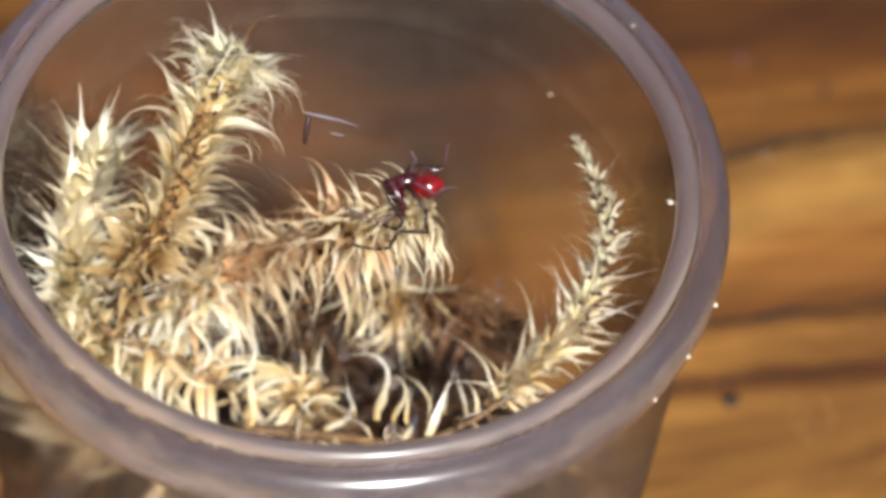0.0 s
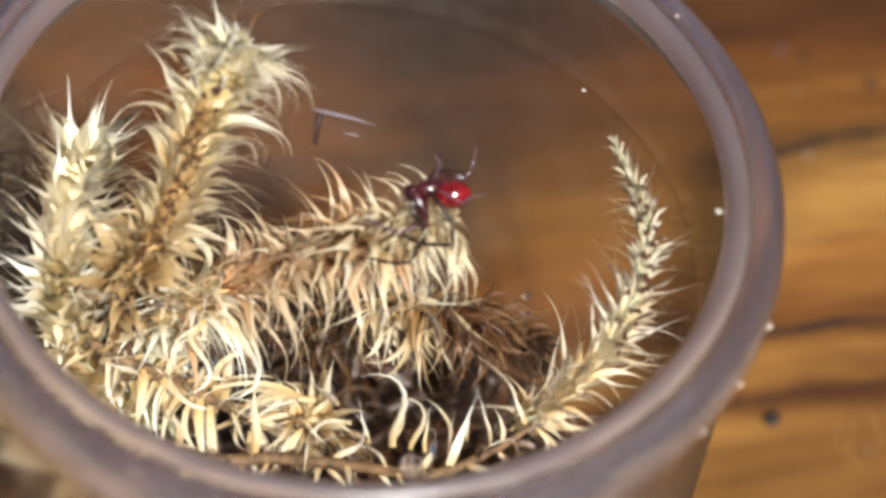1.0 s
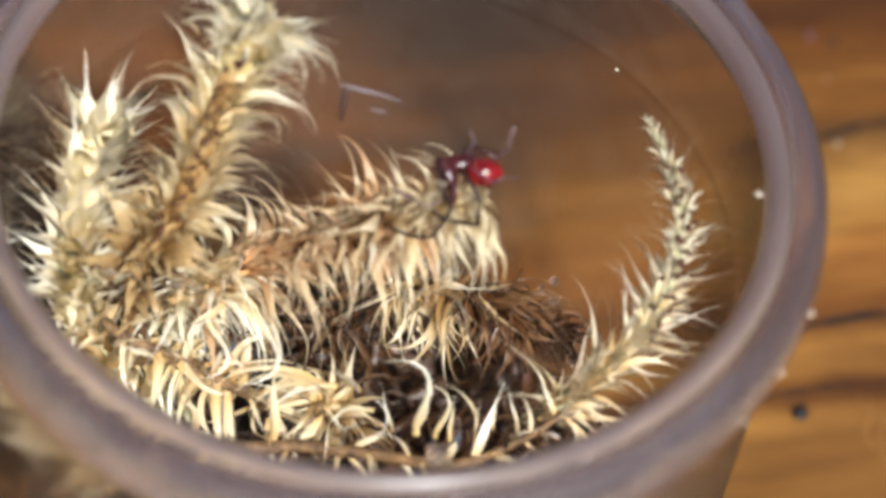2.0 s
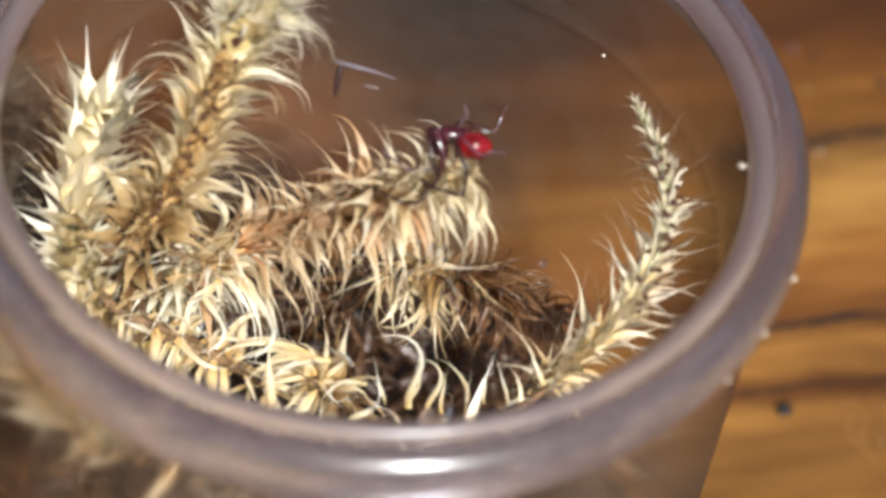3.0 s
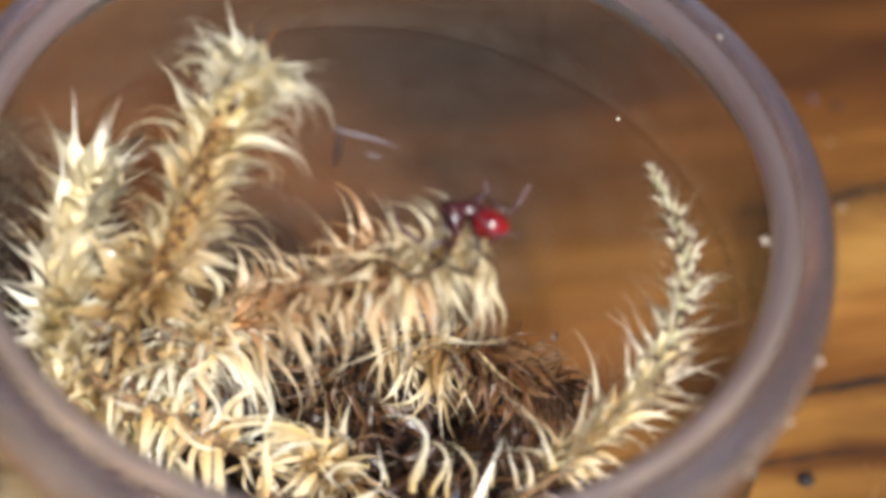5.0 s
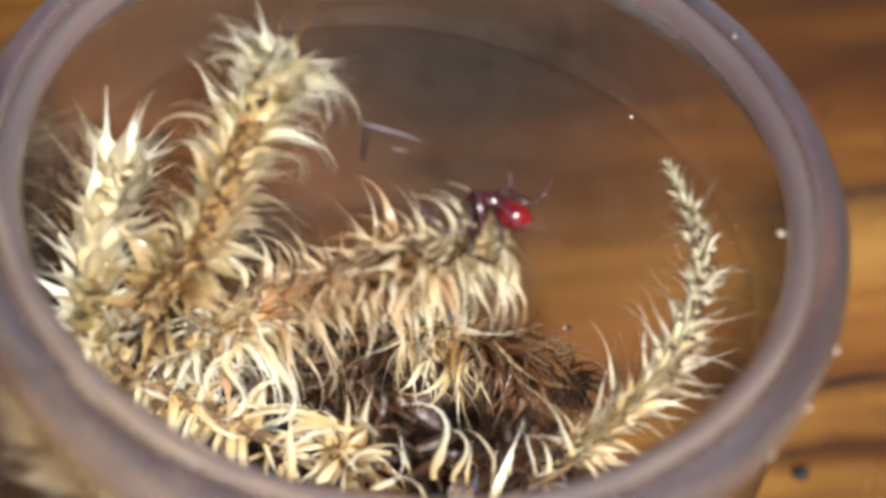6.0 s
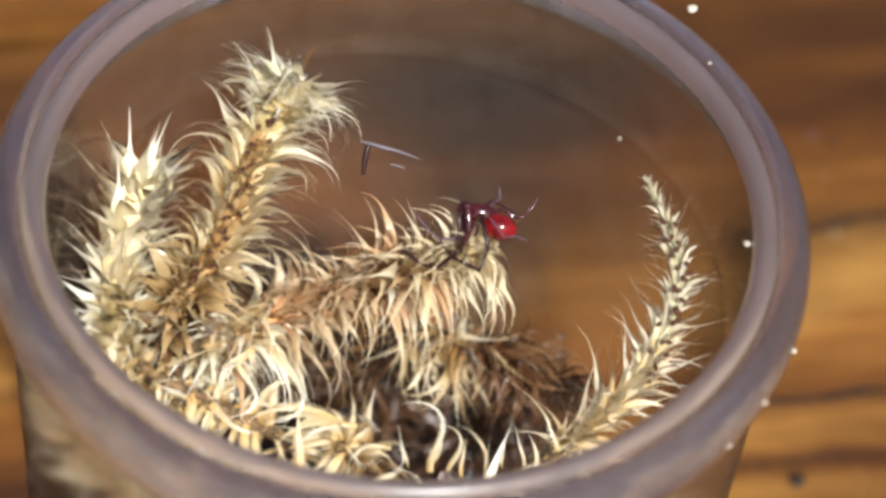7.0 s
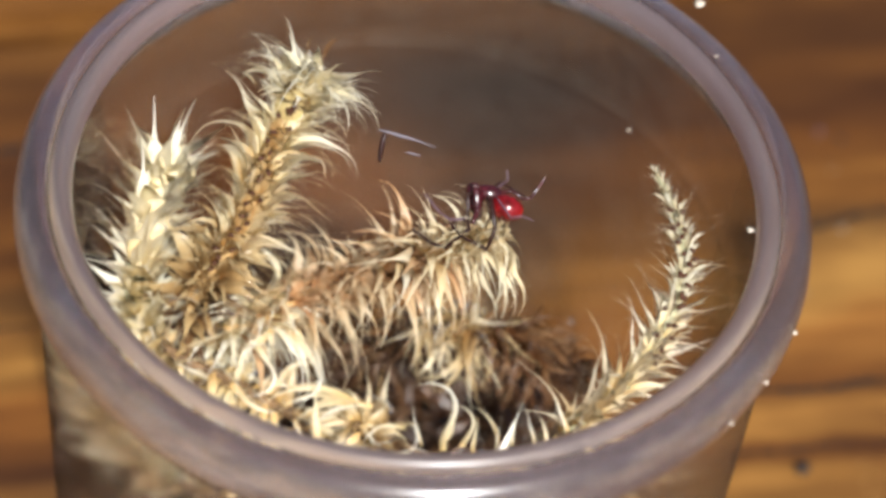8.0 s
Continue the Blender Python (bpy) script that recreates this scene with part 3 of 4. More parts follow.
def strand(label, points, count, length, tones, seed, spread=(70, 30), drop=Vector((0, 0, -1)), pull=0.5, start=0.0, shrink=0.6, side=None, keep=0.2, bare=None, thin=1.0, fade=3.0, core=None, mess=0.9, bud=0, sheath=0.0, kinds=(0, 1, 2, 3, 4, 5, 7)):
    """A moss shoot: a stem through the points and leaves in a spiral round it. length: of a leaf, in jar radii;
    tones: (up to this stretch of the stem, material); drop and pull: the way to which leaves curl, and how much.
    side: the side on which the leaves hang, bare: a side with short leaves alone, up to a stretch.
    sheath: the radius of a shoot whose leaves clasp the stem before they flare, in jar radii.
    Leaves past 300 are joined to the undergrowth of the shoot."""
    rnd = random.Random(seed)
    pts = [at(*p) for p in points]
    moss = tagged(empty("moss_strand", Matrix.Translation(pts[0])), label, "moss", "moss strands in the jar")
    local = [p - pts[0] for p in pts]
    bm = bmesh.new()
    thick = max(1.0, sheath / 0.018)
    tube(bm, local, [0.018 * thick * R, 0.017 * thick * R, 0.014 * thick * R, 0.006 * R], 7, 40)
    part("stem", bm, core or STEM, moss, "thin pale stem" if core else "thin dark brown stem")
    joined = {}
    for i in range(count):
        s = start + (1 - start) * ((i + rnd.random()) / count) ** 0.92
        place, slope = spline(local, s)
        a = slope.cross(Vector((0.13, 0.3, 0.94))).normalized()
        b = slope.cross(a)
        turn = i * 2.39996 + rnd.uniform(-0.5, 0.5)
        out = math.cos(turn) * a + math.sin(turn) * b
        short = 1.0
        if side is not None and out.dot(side) < -0.15:
            if rnd.random() < keep:
                short = rnd.uniform(0.35, 0.75)
            else:
                out = (out + 1.3 * side).normalized()
        if bare is not None and s < bare[1] and out.dot(bare[0]) > 0.55:
            short = rnd.uniform(0.42, 0.59)
        lean = radians(spread[0] + (spread[1] - spread[0]) * s ** 1.6 + rnd.uniform(-30, 30))
        way = (out * math.sin(lean) + slope * math.cos(lean)).normalized()
        curl = (drop * pull + slope * rnd.uniform(-0.1, 0.5) - out * 0.25 + Vector([rnd.uniform(-mess, mess) for _ in range(3)])).normalized()
        z = -(curl - way * curl.dot(way))
        if z.length < 1e-4:
            z = a
        z.normalize()
        y = z.cross(way)
        if side is not None and s > 0.72 and out.z > 0.3:
            short *= 0.8
        tone = TAN if bare is not None and short < 0.6 else next((m for edge, m in tones if s + rnd.uniform(-0.07, 0.07) <= edge), tones[-1][1])
        size = length * R * rnd.uniform(0.6, 1.2) * (1 - (1 - shrink) * s ** fade) * short
        m = Matrix.Translation(place + out * 0.012 * R) @ Matrix((way, y, z)).transposed().to_4x4() @ Matrix.Diagonal((size, size * thin * rnd.uniform(0.8, 1.3), size, 1))
        if sheath:
            lean = radians(24 + rnd.uniform(-12, 16))
            way = (out * math.sin(lean) + slope * math.cos(lean)).normalized()
            z = out + drop * pull * 0.55 + slope * 0.1 + Vector([rnd.uniform(-mess, mess) for _ in range(3)]) * 0.55
            z = (z - way * z.dot(way)).normalized()
            y = z.cross(way)
            size *= 1.08
            if bare is not None:
                size *= 0.62 + 0.38 * min(1.0, s / 0.7)
            stand = sheath * R * (1 - 0.6 * s ** 3)
            m = Matrix.Translation(place + out * stand) @ Matrix((way, y, z)).transposed().to_4x4() @ Matrix.Diagonal((size, size * thin * rnd.uniform(0.8, 1.25), size, 1))
        inner = pts[0] + m @ Vector((0.6, 0, 0.25 if sheath else 0))
        out_by = math.hypot(inner.x, inner.y) - 0.835 * R
        if out_by > 0:
            m = Matrix.Translation(-Vector((inner.x, inner.y, 0)).normalized() * min(out_by, 0.05 * R)) @ m
        if i * 290 // count != (i - 1) * 290 // count or count <= 290:
            leaf = new("leaf", (sheaths_of(tone)[rnd.choice(kinds)] if sheath else rnd.choice(leaves_of(tone))))
            leaf.parent = moss
            leaf.matrix_local = m
        else:
            joined.setdefault(tone.name, (tone, []))[1].append(((sheaths_of(tone)[rnd.choice(kinds)] if sheath else rnd.choice(leaves_of(tone))), m))
    tip, slope = spline(local, 1.0)
    if bud:
        bm = bmesh.new()
        ball(bm, tip - slope * 0.03 * R, (0.05 * R, 0.05 * R, 0.065 * R), slope.to_track_quat("Z", "Y").to_matrix().to_4x4(), rough=0.012 * R, segments=16, rings=10)
        bm.loops.layers.uv.new("UVMap")
        part("bud", bm, tones[-1][1], moss, "pale swollen bud at the shoot's tip")
    for i in range(bud):
        # broad young leaves cupped round the tip of the shoot
        a = slope.cross(Vector((0.13, 0.3, 0.94))).normalized()
        b = slope.cross(a)
        turn = i * 2.39996
        out = math.cos(turn) * a + math.sin(turn) * b
        lean = radians(8 + 62 * (i / bud) ** 0.8 + rnd.uniform(-8, 8))
        way = (out * math.sin(lean) + slope * math.cos(lean)).normalized()
        z = (out * math.cos(lean) - slope * math.sin(lean)).normalized()
        size = length * R * rnd.uniform(0.42, 0.68) * (0.7 + 0.5 * i / bud)
        leaf = new("leaf", rnd.choice([sheaths_of(tones[-1][1])[k] for k in (0, 6, 6)]))
        leaf.parent = moss
        leaf.matrix_local = Matrix.Translation(tip + out * 0.02 * R - slope * 0.05 * R * i / bud) @ Matrix((way, z.cross(way), z)).transposed().to_4x4() @ Matrix.Diagonal((size, size * 1.8, size, 1))
    for tone, items in joined.values():
        tagged(join("undergrowth", tone, items, moss), kind="stuff")
    return moss


def join(name, mat, items, parent=None):
    verts, faces, uvs = [], [], []
    for me, m in items:
        base = len(verts)
        verts += [tuple(m @ v.co) for v in me.vertices]
        faces += [tuple(base + k for k in p.vertices) for p in me.polygons]
        uvs += [c for d in me.uv_layers[0].data for c in d.uv]
    me = bpy.data.meshes.new(name)
    me.from_pydata(verts, [], faces)
    me.uv_layers.new(name="UVMap").data.foreach_set("uv", uvs)
    for poly in me.polygons:
        poly.use_smooth = True
    me.materials.append(mat)
    ob = new(name, me)
    ob.parent = parent
    return ob


def build_scars(moss, points, seed):
    """Dark leaf scars on the bare side of a stem."""
    rnd = random.Random(seed)
    pts = [at(*p) for p in points]
    for k in range(26):
        place, slope = spline(pts, 0.36 + 0.5 * (k + rnd.random()) / 26)
        a = slope.cross(Vector((0.1, -0.67, 0.73))).normalized()
        bm = bmesh.new()
        bmesh.ops.create_icosphere(bm, subdivisions=1, radius=1.0)
        for q in bm.verts:
            q.co = Vector((q.co.x * 0.012, q.co.y * 0.008, q.co.z * 0.007)) * R * rnd.uniform(0.7, 1.2)
            q.co = Euler((0, 0, k)).to_matrix() @ q.co
        ob = part("leaf_scar", bm, SCAR, moss)
        ob.location = place + a * R * rnd.uniform(-0.03, 0.03) + Vector((0.1, -0.67, 0.73)) * R * 0.06 - pts[0]


SCAR = plain("scar", (0.05, 0.018, 0.008), 0.4)


def set_leaves(moss, rows, wide=1.0, curled=False):
    """Single large leaves of a shoot, from foot to tip; then the tone, the kind of leaf and the side to which it bends."""
    out = Vector((0.0379, -0.6693, 0.7421))
    for foot, tip, tone, kind, way in rows:
        foot, tip = at(*foot), at(*tip)
        me = leaves_of(tone)[kind] if curled else sheaths_of(tone)[(6, 0, 4)[kind % 3]]
        end = me.vertices[len(me.vertices) - 1].co
        size = (tip - foot).length / end.length
        d, y = (tip - foot).normalized(), out * (way if curled else -way)
        y = (y - d * y.dot(d)).normalized()
        e = d.cross(y)
        a = math.atan2(end.z, end.x)
        x, z = d * math.cos(a) - e * math.sin(a), d * math.sin(a) + e * math.cos(a)
        leaf = new("leaf", me)
        leaf.parent = moss
        leaf.matrix_local = Matrix.Translation(foot - moss.location) @ Matrix((x, y, z)).transposed().to_4x4() @ Matrix.Diagonal((size, size * wide, size, 1))


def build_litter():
    """Loose brown leaves on the jar's floor, their colour darkened as the shade there."""
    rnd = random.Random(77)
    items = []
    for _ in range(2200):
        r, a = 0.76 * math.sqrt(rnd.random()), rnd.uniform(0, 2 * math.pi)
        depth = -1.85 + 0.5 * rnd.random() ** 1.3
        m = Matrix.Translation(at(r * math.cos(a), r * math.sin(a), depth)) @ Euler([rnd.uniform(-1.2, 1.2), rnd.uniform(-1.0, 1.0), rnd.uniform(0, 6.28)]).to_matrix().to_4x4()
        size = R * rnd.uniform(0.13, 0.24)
        items.append((rnd.choice(leaves_of(SHADED_BROWN)), m @ Matrix.Diagonal((size, size * 0.8, size, 1))))
    ob = join("moss_litter", SHADED_BROWN, items)
    tagged(ob, "matted brown dead moss leaves on the jar's floor, darkened as if shaded", "moss litter", kind="stuff")


def build_moss():
    upright_leaves = [
        ((-0.317, 0.394, -0.050), (-0.182, 0.463, 0.006), PALE, 1, -1),
        ((-0.394, 0.398, -0.050), (-0.436, 0.451, -0.000), PALE, 0, 1),
        ((-0.359, 0.417, -0.050), (-0.330, 0.495, 0.019), PALE, 0, -1),
        ((-0.258, 0.328, -0.080), (-0.143, 0.306, -0.107), PALE, 2, -1),
        ((-0.460, 0.348, -0.080), (-0.587, 0.298, -0.119), PALE, 2, 1),
        ((-0.481, 0.300, -0.080), (-0.584, 0.319, -0.058), PALE, 2, 1),
        ((-0.382, 0.126, -0.270), (-0.204, 0.129, -0.276), PALE, 1, -1),
        ((-0.385, 0.057, -0.330), (-0.257, 0.043, -0.348), PALE, 2, -1),
        ((-0.374, 0.155, -0.200), (-0.186, 0.140, -0.223), PALE, 2, -1),
        ((-0.364, 0.213, -0.160), (-0.171, 0.202, -0.180), PALE, 2, -1),
        ((-0.305, 0.252, -0.100), (-0.160, 0.230, -0.127), PALE, 1, -1),
        ((-0.390, 0.092, -0.280), (-0.219, 0.077, -0.302), PALE, 2, -1),
    ]
    pale_leaves = [
        ((-0.702, 0.226, -0.380), (-0.675, 0.353, -0.266), PALE, 8, 1),
        ((-0.715, 0.212, -0.380), (-0.780, 0.321, -0.279), PALE, 0, 1),
        ((-0.806, 0.195, -0.450), (-0.849, 0.273, -0.377), PALE, 8, -1),
        ((-0.823, 0.098, -0.500), (-0.890, 0.201, -0.404), PALE, 1, -1),
        ((-0.818, 0.040, -0.550), (-0.899, 0.086, -0.504), PALE, 1, -1),
        ((-0.641, 0.194, -0.400), (-0.689, 0.308, -0.294), PALE, 8, 1),
    ]
    golden_leaves = [
        ((0.190, 0.109, -0.310), (0.333, 0.018, -0.399), PALE, 3, -1),
        ((-0.064, 0.105, -0.420), (-0.043, 0.214, -0.323), RUST, 0, -1),
        ((-0.117, 0.079, -0.450), (-0.116, 0.187, -0.353), RUST, 8, -1),
        ((0.083, 0.105, -0.340), (0.110, 0.194, -0.261), GOLD, 1, -1),
        ((-0.348, 0.092, -0.660), (-0.265, 0.184, -0.581), GOLD, 3, -1),
        ((-0.259, 0.110, -0.600), (-0.207, 0.165, -0.554), RUST, 1, -1),
        ((0.039, 0.104, -0.360), (0.044, 0.165, -0.305), GOLD, 1, -1),
    ]
    rising_leaves = [
        ((0.655, -0.006, -0.550), (0.550, 0.084, -0.463), PALE, 1, 1),
        ((0.561, -0.093, -0.650), (0.493, -0.029, -0.589), PALE, 0, 1),
        ((0.680, 0.177, -0.300), (0.727, 0.241, -0.245), PALE, 0, 1),
        ((0.735, 0.118, -0.380), (0.831, 0.188, -0.321), PALE, 0, 1),
        ((0.744, 0.073, -0.420), (0.845, 0.139, -0.366), PALE, 0, 1),
        ((0.732, -0.004, -0.450), (0.811, 0.041, -0.413), PALE, 0, 1),
        ((0.494, -0.220, -0.680), (0.465, -0.122, -0.590), PALE, 4, 1),
    ]
    bottom_leaves = [
        ((-0.100, -0.150, -0.800), (-0.350, -0.200, -0.850), PALE, 3, 1),
        ((-0.100, -0.150, -0.800), (-0.300, -0.200, -0.850), GOLD, 7, 1),
        ((-0.100, -0.150, -0.800), (-0.250, -0.250, -0.850), PALE, 7, 1),
        ((-0.050, -0.150, -0.800), (-0.200, -0.250, -0.850), PALE, 7, 1),
        ((-0.050, -0.150, -0.800), (-0.150, -0.250, -0.850), GOLD, 6, 1),
        ((0.000, -0.200, -0.800), (-0.050, -0.250, -0.850), PALE, 7, 1),
        ((0.050, -0.200, -0.800), (-0.000, -0.250, -0.850), PALE, 6, 1),
        ((0.000, -0.150, -0.800), (-0.100, -0.050, -0.850), GOLD, 1, 1),
        ((0.100, -0.250, -0.800), (0.050, -0.150, -0.730), PALE, 8, 1),
        ((0.150, -0.250, -0.800), (0.150, -0.150, -0.730), GOLD, 0, 1),
        ((0.150, -0.250, -0.800), (0.050, -0.100, -0.730), PALE, 2, 1),
        ((0.200, -0.250, -0.800), (0.150, -0.150, -0.730), PALE, 2, 1),
        ((0.250, -0.250, -0.800), (0.250, -0.150, -0.730), PALE, 1, -1),
        ((0.300, -0.200, -0.800), (0.200, -0.150, -0.730), GOLD, 3, 1),
        ((0.300, -0.250, -0.800), (0.300, -0.150, -0.730), PALE, 8, 1),
        ((0.350, -0.200, -0.800), (0.350, -0.150, -0.730), PALE, 1, -1),
        ((0.400, -0.200, -0.800), (0.350, -0.100, -0.730), PALE, 1, 1),
        ((0.450, -0.150, -0.800), (0.500, -0.050, -0.730), PALE, 8, 1),
        ((0.500, -0.100, -0.800), (0.500, -0.000, -0.730), PALE, 0, 1),
        ((-0.250, 0.050, -0.720), (-0.150, -0.150, -0.770), PALE, 1, 1),
        ((-0.300, -0.000, -0.720), (-0.300, -0.200, -0.770), PALE, 2, -1),
        ((-0.400, -0.050, -0.720), (-0.400, -0.200, -0.770), PALE, 2, -1),
        ((-0.500, -0.050, -0.720), (-0.550, -0.150, -0.770), PALE, 3, 1),
        ((-0.350, -0.000, -0.720), (-0.350, -0.150, -0.770), GOLD, 2, 1),
    ]
    build_litter()
    upright = [(-0.66, 0.40, -1.84), (-0.638, 0.11, -1.0), (-0.593, 0.012, -0.7), (-0.542, -0.011, -0.52), (-0.494, 0.012, -0.42), (-0.45, 0.093, -0.34), (-0.424, 0.182, -0.25), (-0.385, 0.27, -0.16), (-0.368, 0.295, -0.12), (-0.358, 0.312, -0.1)]
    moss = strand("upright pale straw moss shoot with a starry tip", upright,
           540, 0.245, [(0.24, SHADED_BROWN), (0.44, TAN), (0.64, GOLD), (2, PALE)], 11, spread=(82, 50), pull=0.08, start=0.12, shrink=0.9, bare=(Vector((0.1, -0.67, 0.73)), 0.88), thin=0.85, core=AMBER_STEM, bud=48, sheath=0.036, mess=0.6)
    build_scars(moss, upright, 3)
    set_leaves(moss, upright_leaves)
    set_leaves(strand("pale whitish moss shoot curving up along the jar's wall",
           [(-0.44, -0.05, -1.15), (-0.595, -0.09, -0.95), (-0.70, -0.054, -0.75), (-0.735, -0.009, -0.6), (-0.73, 0.09, -0.5), (-0.725, 0.16, -0.45), (-0.72, 0.2, -0.42)],
           260, 0.255, [(0.25, GOLD), (2, PALE)], 12, spread=(82, 46), pull=0.25, shrink=1.0, thin=0.85, bud=22, sheath=0.04, core=PALE_STEM, mess=0.5, kinds=(0, 4, 6, 6)), pale_leaves)
    set_leaves(strand("golden and rusty moss shoot lying across the jar",
           [(-0.687, 0.182, -1.25), (-0.582, 0.08, -0.95), (-0.436, 0.065, -0.76), (-0.286, 0.103, -0.67), (-0.136, 0.118, -0.56), (0.015, 0.096, -0.43), (0.131, 0.091, -0.34), (0.201, 0.093, -0.31)],
           540, 0.285, [(0.3, PALE), (0.7, RUST), (2, GOLD)], 13, spread=(84, 66), drop=Vector((0.15, -0.45, -0.9)), pull=1.0, shrink=0.66, side=Vector((0.05, -0.8, 0.5)), keep=0.5, thin=0.48, mess=0.7, sheath=0.034, core=AMBER_STEM, kinds=(1, 3, 5, 5, 7, 7)), golden_leaves, 1.0)
    strand("pale moss shoot with long curled leaves low in the jar",
           [(-0.66, -0.02, -1.1), (-0.56, -0.06, -0.92), (-0.42, -0.10, -0.86), (-0.30, -0.11, -0.92), (-0.2, -0.08, -1.05)],
           54, 0.25, [(0.5, PALE), (2, GOLD)], 21, spread=(86, 66), drop=Vector((0.45, -0.3, -0.9)), pull=1.9, shrink=0.9, thin=0.44)
    set_leaves(strand("pale moss shoot curled along the bottom of the jar",
           [(-0.47, -0.205, -1.0), (-0.307, -0.285, -0.92), (-0.115, -0.262, -0.9), (0.081, -0.268, -0.88), (0.273, -0.30, -0.82), (0.424, -0.25, -0.74), (0.506, -0.2, -0.68)],
           30, 0.23, [(0.4, GOLD), (0.7, PALE), (2, GOLD)], 14, spread=(84, 66), drop=Vector((-0.8, -0.35, -0.4)), pull=1.3, thin=0.46), bottom_leaves, 0.62, curled=True)
    rising = [(0.424, -0.12, -0.85), (0.533, -0.112, -0.72), (0.622, -0.071, -0.6), (0.684, -0.009, -0.48), (0.717, 0.091, -0.4), (0.714, 0.192, -0.33), (0.668, 0.272, -0.27), (0.607, 0.36, -0.22)]
    moss = strand("pale moss shoot rising to a thin tip beside the wall", rising,
           200, 0.29, [(0.22, GOLD), (0.45, PALE), (2, SHADED_GREY)], 15, spread=(70, 24), pull=0.1, shrink=0.16, fade=1.1, core=PALE_STEM, thin=0.38, sheath=0.02, mess=0.5, kinds=(0, 1, 4, 6))
    set_leaves(moss, rising_leaves)
    build_scars(moss, rising, 8)
    # browned leaves, with shade under the golden shoot painted into the dull tones
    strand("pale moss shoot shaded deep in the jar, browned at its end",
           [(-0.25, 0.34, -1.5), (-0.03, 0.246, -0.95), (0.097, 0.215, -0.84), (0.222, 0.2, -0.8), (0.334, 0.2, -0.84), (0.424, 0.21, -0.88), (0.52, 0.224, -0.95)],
           380, 0.22, [(0.25, SHADED_BROWN), (0.4, GOLD), (0.5, TAN), (2, DUSK)], 16, mess=1.3, spread=(84, 60), drop=Vector((0.1, -0.5, -0.9)), pull=1.1, side=Vector((0.05, -0.8, 0.2)), keep=0.5, thin=0.42)
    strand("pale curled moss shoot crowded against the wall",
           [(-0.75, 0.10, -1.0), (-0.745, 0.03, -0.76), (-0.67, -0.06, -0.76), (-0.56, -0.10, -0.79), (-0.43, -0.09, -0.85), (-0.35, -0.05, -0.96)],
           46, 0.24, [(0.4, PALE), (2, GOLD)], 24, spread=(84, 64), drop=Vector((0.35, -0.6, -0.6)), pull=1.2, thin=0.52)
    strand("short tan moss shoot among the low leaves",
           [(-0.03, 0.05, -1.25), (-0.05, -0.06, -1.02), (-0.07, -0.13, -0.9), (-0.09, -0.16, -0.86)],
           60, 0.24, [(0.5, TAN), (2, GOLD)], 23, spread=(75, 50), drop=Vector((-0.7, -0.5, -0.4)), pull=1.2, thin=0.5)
    strand("brown moss shoot on the jar's floor, darkened as if shaded",
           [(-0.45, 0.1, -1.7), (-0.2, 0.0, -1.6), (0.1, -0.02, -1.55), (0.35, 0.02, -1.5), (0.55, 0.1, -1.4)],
           220, 0.2, [(2, SHADED_BROWN)], 17, spread=(80, 60), pull=0.4, thin=0.5)


build_ground()
build_table()
build_jar()
build_moss()


# ---- spider ----
RED = plain("glossy_red", (0.10, 0.003, 0.004), 0.1, vary=0.7, scale=1600)
DARK_RED = plain("dark_red", (0.03, 0.004, 0.006), 0.16, vary=0.5, scale=3000)
LEG = plain("dark_leg", (0.016, 0.005, 0.004), 0.3)
MAUVE = plain("mauve_leg", (0.07, 0.042, 0.055), 0.35)
SILK = plain("lavender_silk", (0.125, 0.112, 0.13), 0.6)
CRUMB = plain("pale_crumb", (0.36, 0.32, 0.26), 0.6)
TAN_CRUMB = plain("tan_crumb", (0.17, 0.12, 0.075), 0.7)
BLACK = plain("black_crumb", (0.012, 0.01, 0.01), 0.6)
VIEW = Matrix(((0.9867, 0.1424, 0.0780), (-0.1579, 0.7293, 0.6658), (0.0379, -0.6693, 0.7421))).transposed().to_4x4()   # axes of the spider's body: along, back, up


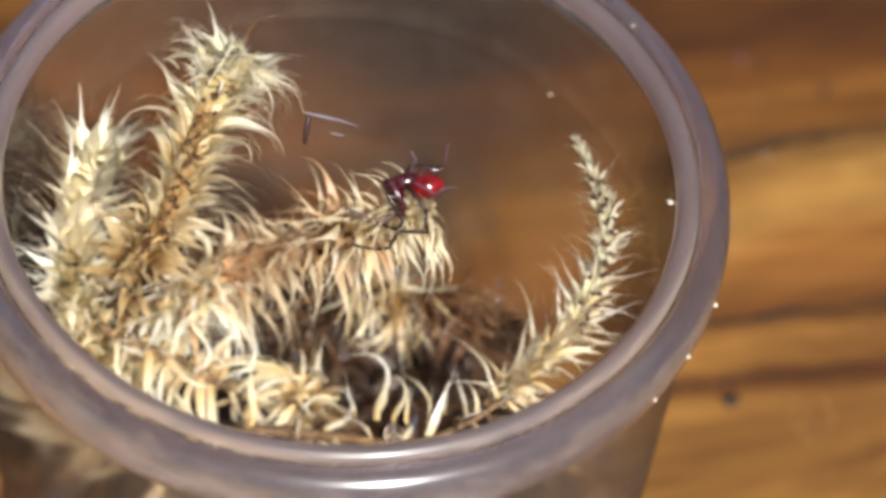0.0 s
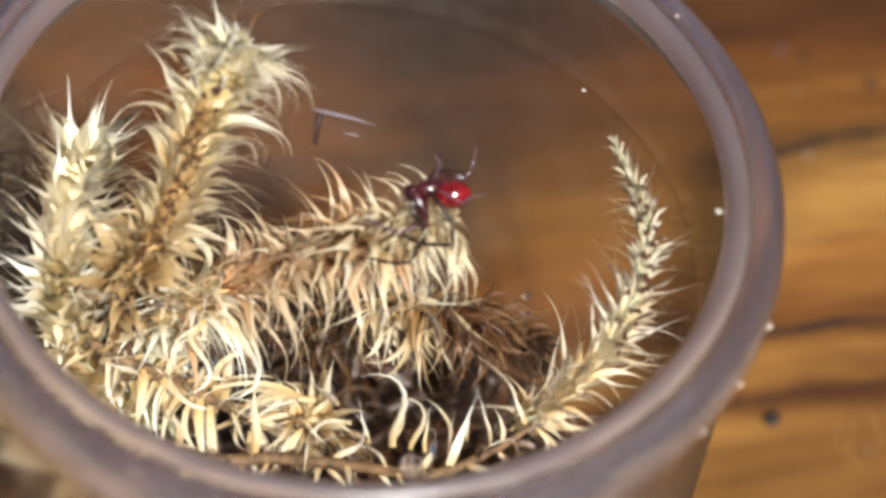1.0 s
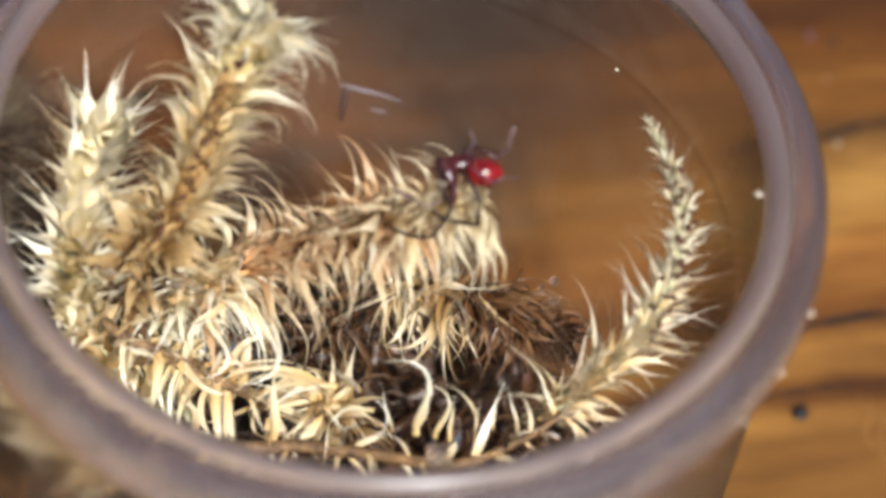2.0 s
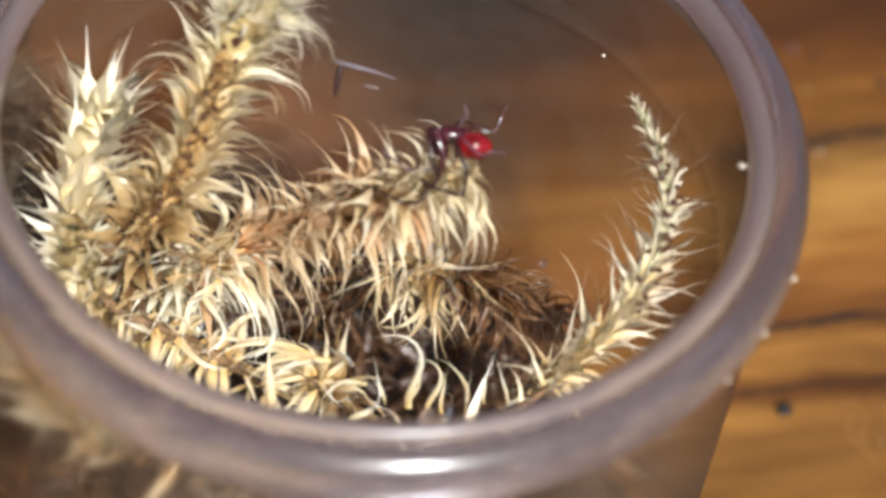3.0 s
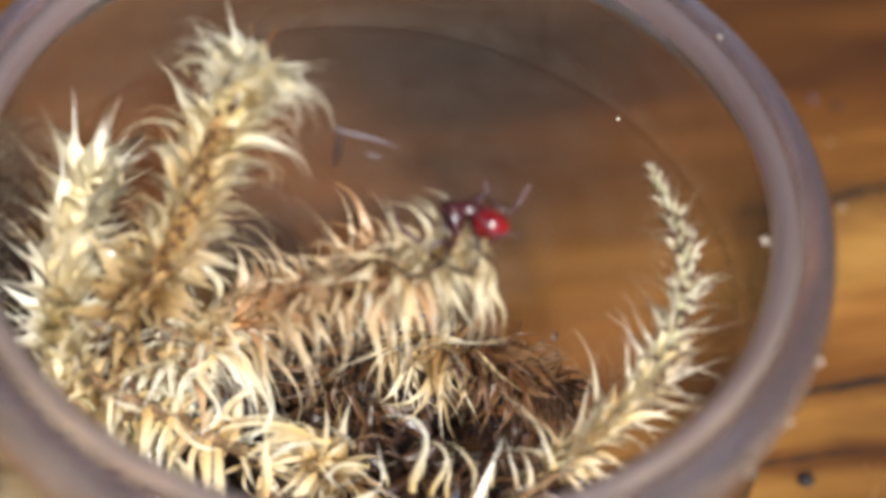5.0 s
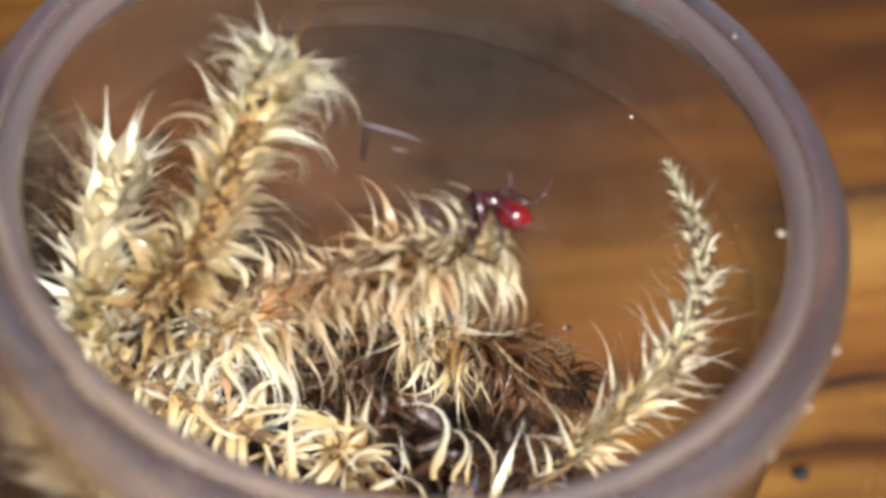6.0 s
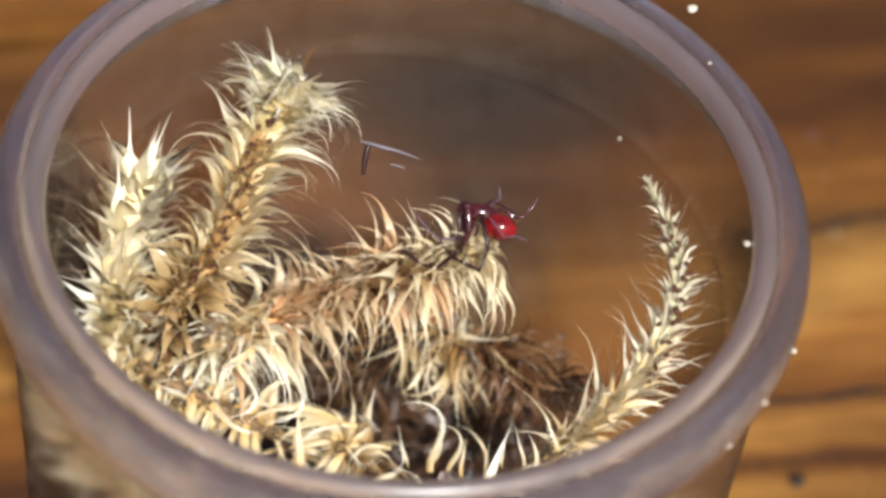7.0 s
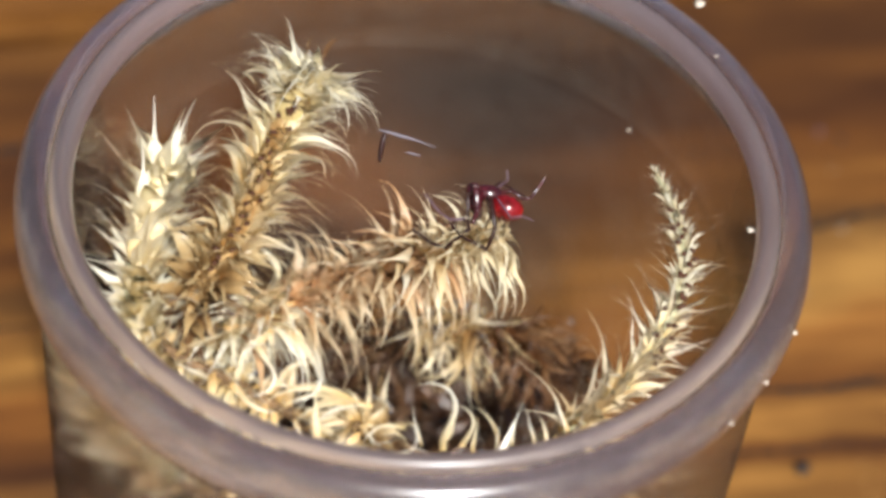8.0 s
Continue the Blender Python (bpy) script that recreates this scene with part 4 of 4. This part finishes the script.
def build_spider():
    spider = tagged(empty("spider", Matrix.Translation(at(0.23, 0.125, -0.2))), "small glossy red spider with thin dark legs on the moss", "spider")

    def v(x, y, z):
        return Vector((x, y, z)) * R

    bm = bmesh.new()
    ball(bm, v(0.0, -0.002, -0.002), (0.046 * R, 0.035 * R, 0.035 * R), VIEW @ pose(0, 0, 0, 0, 0, -22), segments=28, rings=18)
    part("abdomen", bm, RED, spider, "shiny red abdomen")
    bm = bmesh.new()
    ball(bm, v(-0.055, 0.018, 0.02), (0.042 * R, 0.024 * R, 0.024 * R), VIEW @ pose(0, 0, 0, 0, 0, -8), rough=0.002 * R, segments=28, rings=18)
    ball(bm, v(-0.092, 0.012, 0.027), (0.022 * R, 0.024 * R, 0.021 * R), VIEW)
    ball(bm, v(-0.082, -0.012, 0.012), (0.019 * R, 0.034 * R, 0.017 * R), VIEW, rough=0.002 * R)
    part("cephalothorax", bm, DARK_RED, spider, "dark red ridged front body")
    bm = bmesh.new()
    ball(bm, v(-0.03, 0.008, 0.01), (0.014 * R, 0.011 * R, 0.011 * R), VIEW)
    part("waist", bm, RED, spider)
    for name, mat, radius, joints in (
            ("leg", LEG, 0.0085, [(-0.089, 0.003, 0.035), (-0.105, -0.014, 0.034), (-0.097, -0.051, -0.001), (-0.088, -0.071, -0.033), (-0.143, -0.101, -0.084), (-0.181, -0.092, -0.087), (-0.236, -0.065, -0.074)]),
            ("leg", LEG, 0.0085, [(-0.049, -0.006, 0.038), (-0.033, -0.05, 0.024), (-0.02, -0.082, -0.005), (-0.034, -0.11, -0.057), (-0.103, -0.088, -0.047), (-0.143, -0.053, -0.04)]),
            ("leg", MAUVE, 0.0058, [(-0.085, 0.01, 0.013), (-0.071, -0.027, -0.021), (-0.086, -0.036, -0.028), (-0.144, -0.046, -0.035), (-0.171, -0.03, -0.032), (-0.218, 0.007, -0.01)]),
            ("leg", DARK_RED, 0.006, [(-0.031, 0.037, 0.008), (0.005, 0.052, 0.006), (0.038, 0.041, -0.006), (0.059, 0.046, -0.002), (0.074, 0.07, 0.019), (0.088, 0.09, 0.037)]),
            ("leg", MAUVE, 0.004, [(-0.039, 0.045, 0.002), (-0.021, 0.076, 0.003), (-0.009, 0.093, 0.003), (-0.016, 0.112, 0.021)]),
            ("leg", MAUVE, 0.0028, [(-0.028, -0.008, 0.035), (0.017, -0.047, 0.01), (0.045, -0.04, 0.016), (0.076, -0.038, 0.002)]),
            ("leg", DARK_RED, 0.0135, [(-0.078, 0.001, 0.046), (-0.087, -0.008, 0.064), (-0.073, -0.053, 0.024), (-0.079, -0.069, -0.004)]),
            ("leg", LEG, 0.005, [(-0.05, 0.04, 0.012), (-0.03, 0.078, 0.005), (0.005, 0.085, -0.018), (0.04, 0.082, -0.036)])):
        bm = bmesh.new()
        pts = [v(*p) for p in joints]
        for k, (p, q) in enumerate(zip(pts, pts[1:])):
            r = 0.78 * radius * R * (1 - 0.5 * k / len(pts))
            tube(bm, [p, p.lerp(q, 0.5), q], [r * 0.8, r * 1.1, r * 0.75], 8, 5)
            ball(bm, q, (r, r, r), segments=8, rings=6)
        part(name, bm, mat, spider)
    return spider


# ---- silk, droplet, dust and crumbs ----
def build_silk():
    silk = tagged(empty("silk_wisp", Matrix.Translation(at(-0.1, 0.22, -0.1))), "wisp of pale lavender silk with a dark fleck", "silk")
    base = at(-0.1, 0.22, -0.1)
    for name, mat, radii, pts in (("thread", SILK, [0.001, 0.003, 0.0044, 0.0025, 0.0005], [(-0.135, 0.214, -0.088), (-0.115, 0.219, -0.095), (-0.08, 0.227, -0.11), (-0.035, 0.239, -0.13), (0.02, 0.252, -0.16)]),
                                  ("thread", SILK, [0.0008, 0.0025, 0.0008], [(-0.055, 0.19, -0.13), (-0.035, 0.193, -0.135), (-0.015, 0.195, -0.14)]),
                                  ("fleck", LEG, [0.006, 0.008, 0.005], [(-0.115, 0.215, -0.1), (-0.118, 0.19, -0.12), (-0.117, 0.151, -0.14)])):
        bm = bmesh.new()
        tube(bm, [at(*p) - base for p in pts], [r * R for r in radii], 6, 16)
        part(name, bm, mat, silk)


def crumb(name, label, place, size, mat, seed):
    bm = bmesh.new()
    bmesh.ops.create_icosphere(bm, subdivisions=2, radius=1.0)
    for q in bm.verts:
        q.co *= 1 + 0.55 * noise.noise(q.co * 1.7 + Vector((seed * 7.1, seed, 3)))
        q.co.z *= 0.55
        q.co *= size * R
    ob = part(name, bm, mat)
    ob.location = place
    return tagged(ob, label, "dust" if "dust" in name else "crumb", "specks of dust on the jar" if "dust" in name else "crumbs on the table")


def build_specks():
    for k, (x, y, z, size) in enumerate([(0.991, -0.245, -0.1, 0.008), (0.93, -0.42, -0.1, 0.007), (0.855, -0.557, -0.11, 0.006), (0.86, 0.06, -0.08, 0.009), (0.66, 0.80, 0.0, 0.014),
                                         (0.53, 0.676, -0.40, 0.005), (-0.61, 0.70, 0.0, 0.009), (0.72, 0.60, 0.0, 0.005)]):
        crumb("dust_speck", "tiny white speck of dust on the plastic jar", at(x, y, z), size, CRUMB, k + 1)
    for k, (x, y, size, mat) in enumerate([(1.311, 0.839, 0.026, BLACK), (1.403, 1.963, 0.013, TAN_CRUMB), (1.36, 2.25, 0.008, TAN_CRUMB), (1.62, 2.33, 0.018, BLACK), (1.38, 2.42, 0.014, BLACK), (1.30, 2.44, 0.014, MAUVE), (1.62, 0.77, 0.007, TAN_CRUMB), (1.28, 1.62, 0.012, TAN_CRUMB)]):
        crumb("crumb", "black crumb on the wooden table" if mat is BLACK else "tan crumb on the wooden table", at(x, y, -2.0 + size * 0.3), size, mat, k + 20)
    bm = bmesh.new()
    ball(bm, (0, 0, 0), (0.027 * R, 0.027 * R, 0.026 * R), segments=24, rings=16)
    drop = tagged(part("droplet", bm, WATER), "clear round water droplet on the moss", "droplet")
    drop.location = at(0.219, -0.500, -0.490)
    tagged(drop, group="water droplets on the moss")
    for place in ((0.455, 0.315, -0.84), (0.46, 0.27, -0.86), (0.425, 0.29, -0.85)):
        bm = bmesh.new()
        ball(bm, (0, 0, 0), (0.011 * R, 0.011 * R, 0.010 * R), segments=16, rings=10)
        bead = tagged(part("droplet", bm, WATER), "tiny glinting water droplet on the browned moss", "droplet", "water droplets on the moss")
        bead.location = at(*place)


def motions(spider):
    """The spider shuffles on its leaf and tips its abdomen down; places in jar radii, the roll in degrees."""
    turn = VIEW.inverted()
    walk(spider, [(t, Matrix.Translation(at(x, y, z)) @ VIEW @ pose(0, 0, 0, 0, 0, roll) @ turn) for t, x, y, z, roll in (
        (0.0, 0.2191, 0.1152, -0.2045, 24),
        (1.0, 0.2266, 0.1115, -0.2082, 24),
        (1.2, 0.2476, 0.1187, -0.2028, 24),
        (2.5, 0.2209, 0.1125, -0.2071, 13),
        (3.0, 0.2267, 0.1169, -0.2033, 12),
        (3.5, 0.2318, 0.1168, -0.2037, 12),
        (4.0, 0.2383, 0.1083, -0.2117, 8),
        (4.5, 0.2441, 0.1068, -0.2134, 6),
        (5.8, 0.2512, 0.1113, -0.2097, 4),
        (6.5, 0.2404, 0.1107, -0.2096, 2),
        (7.0, 0.2448, 0.1111, -0.2095, 0),
        (7.5, 0.2220, 0.1280, -0.1940, 0),
        (8.0, 0.2309, 0.1198, -0.2010, 0),
    )])


spider = build_spider()
build_silk()
build_specks()
bpy.context.view_layer.update()
motions(spider)
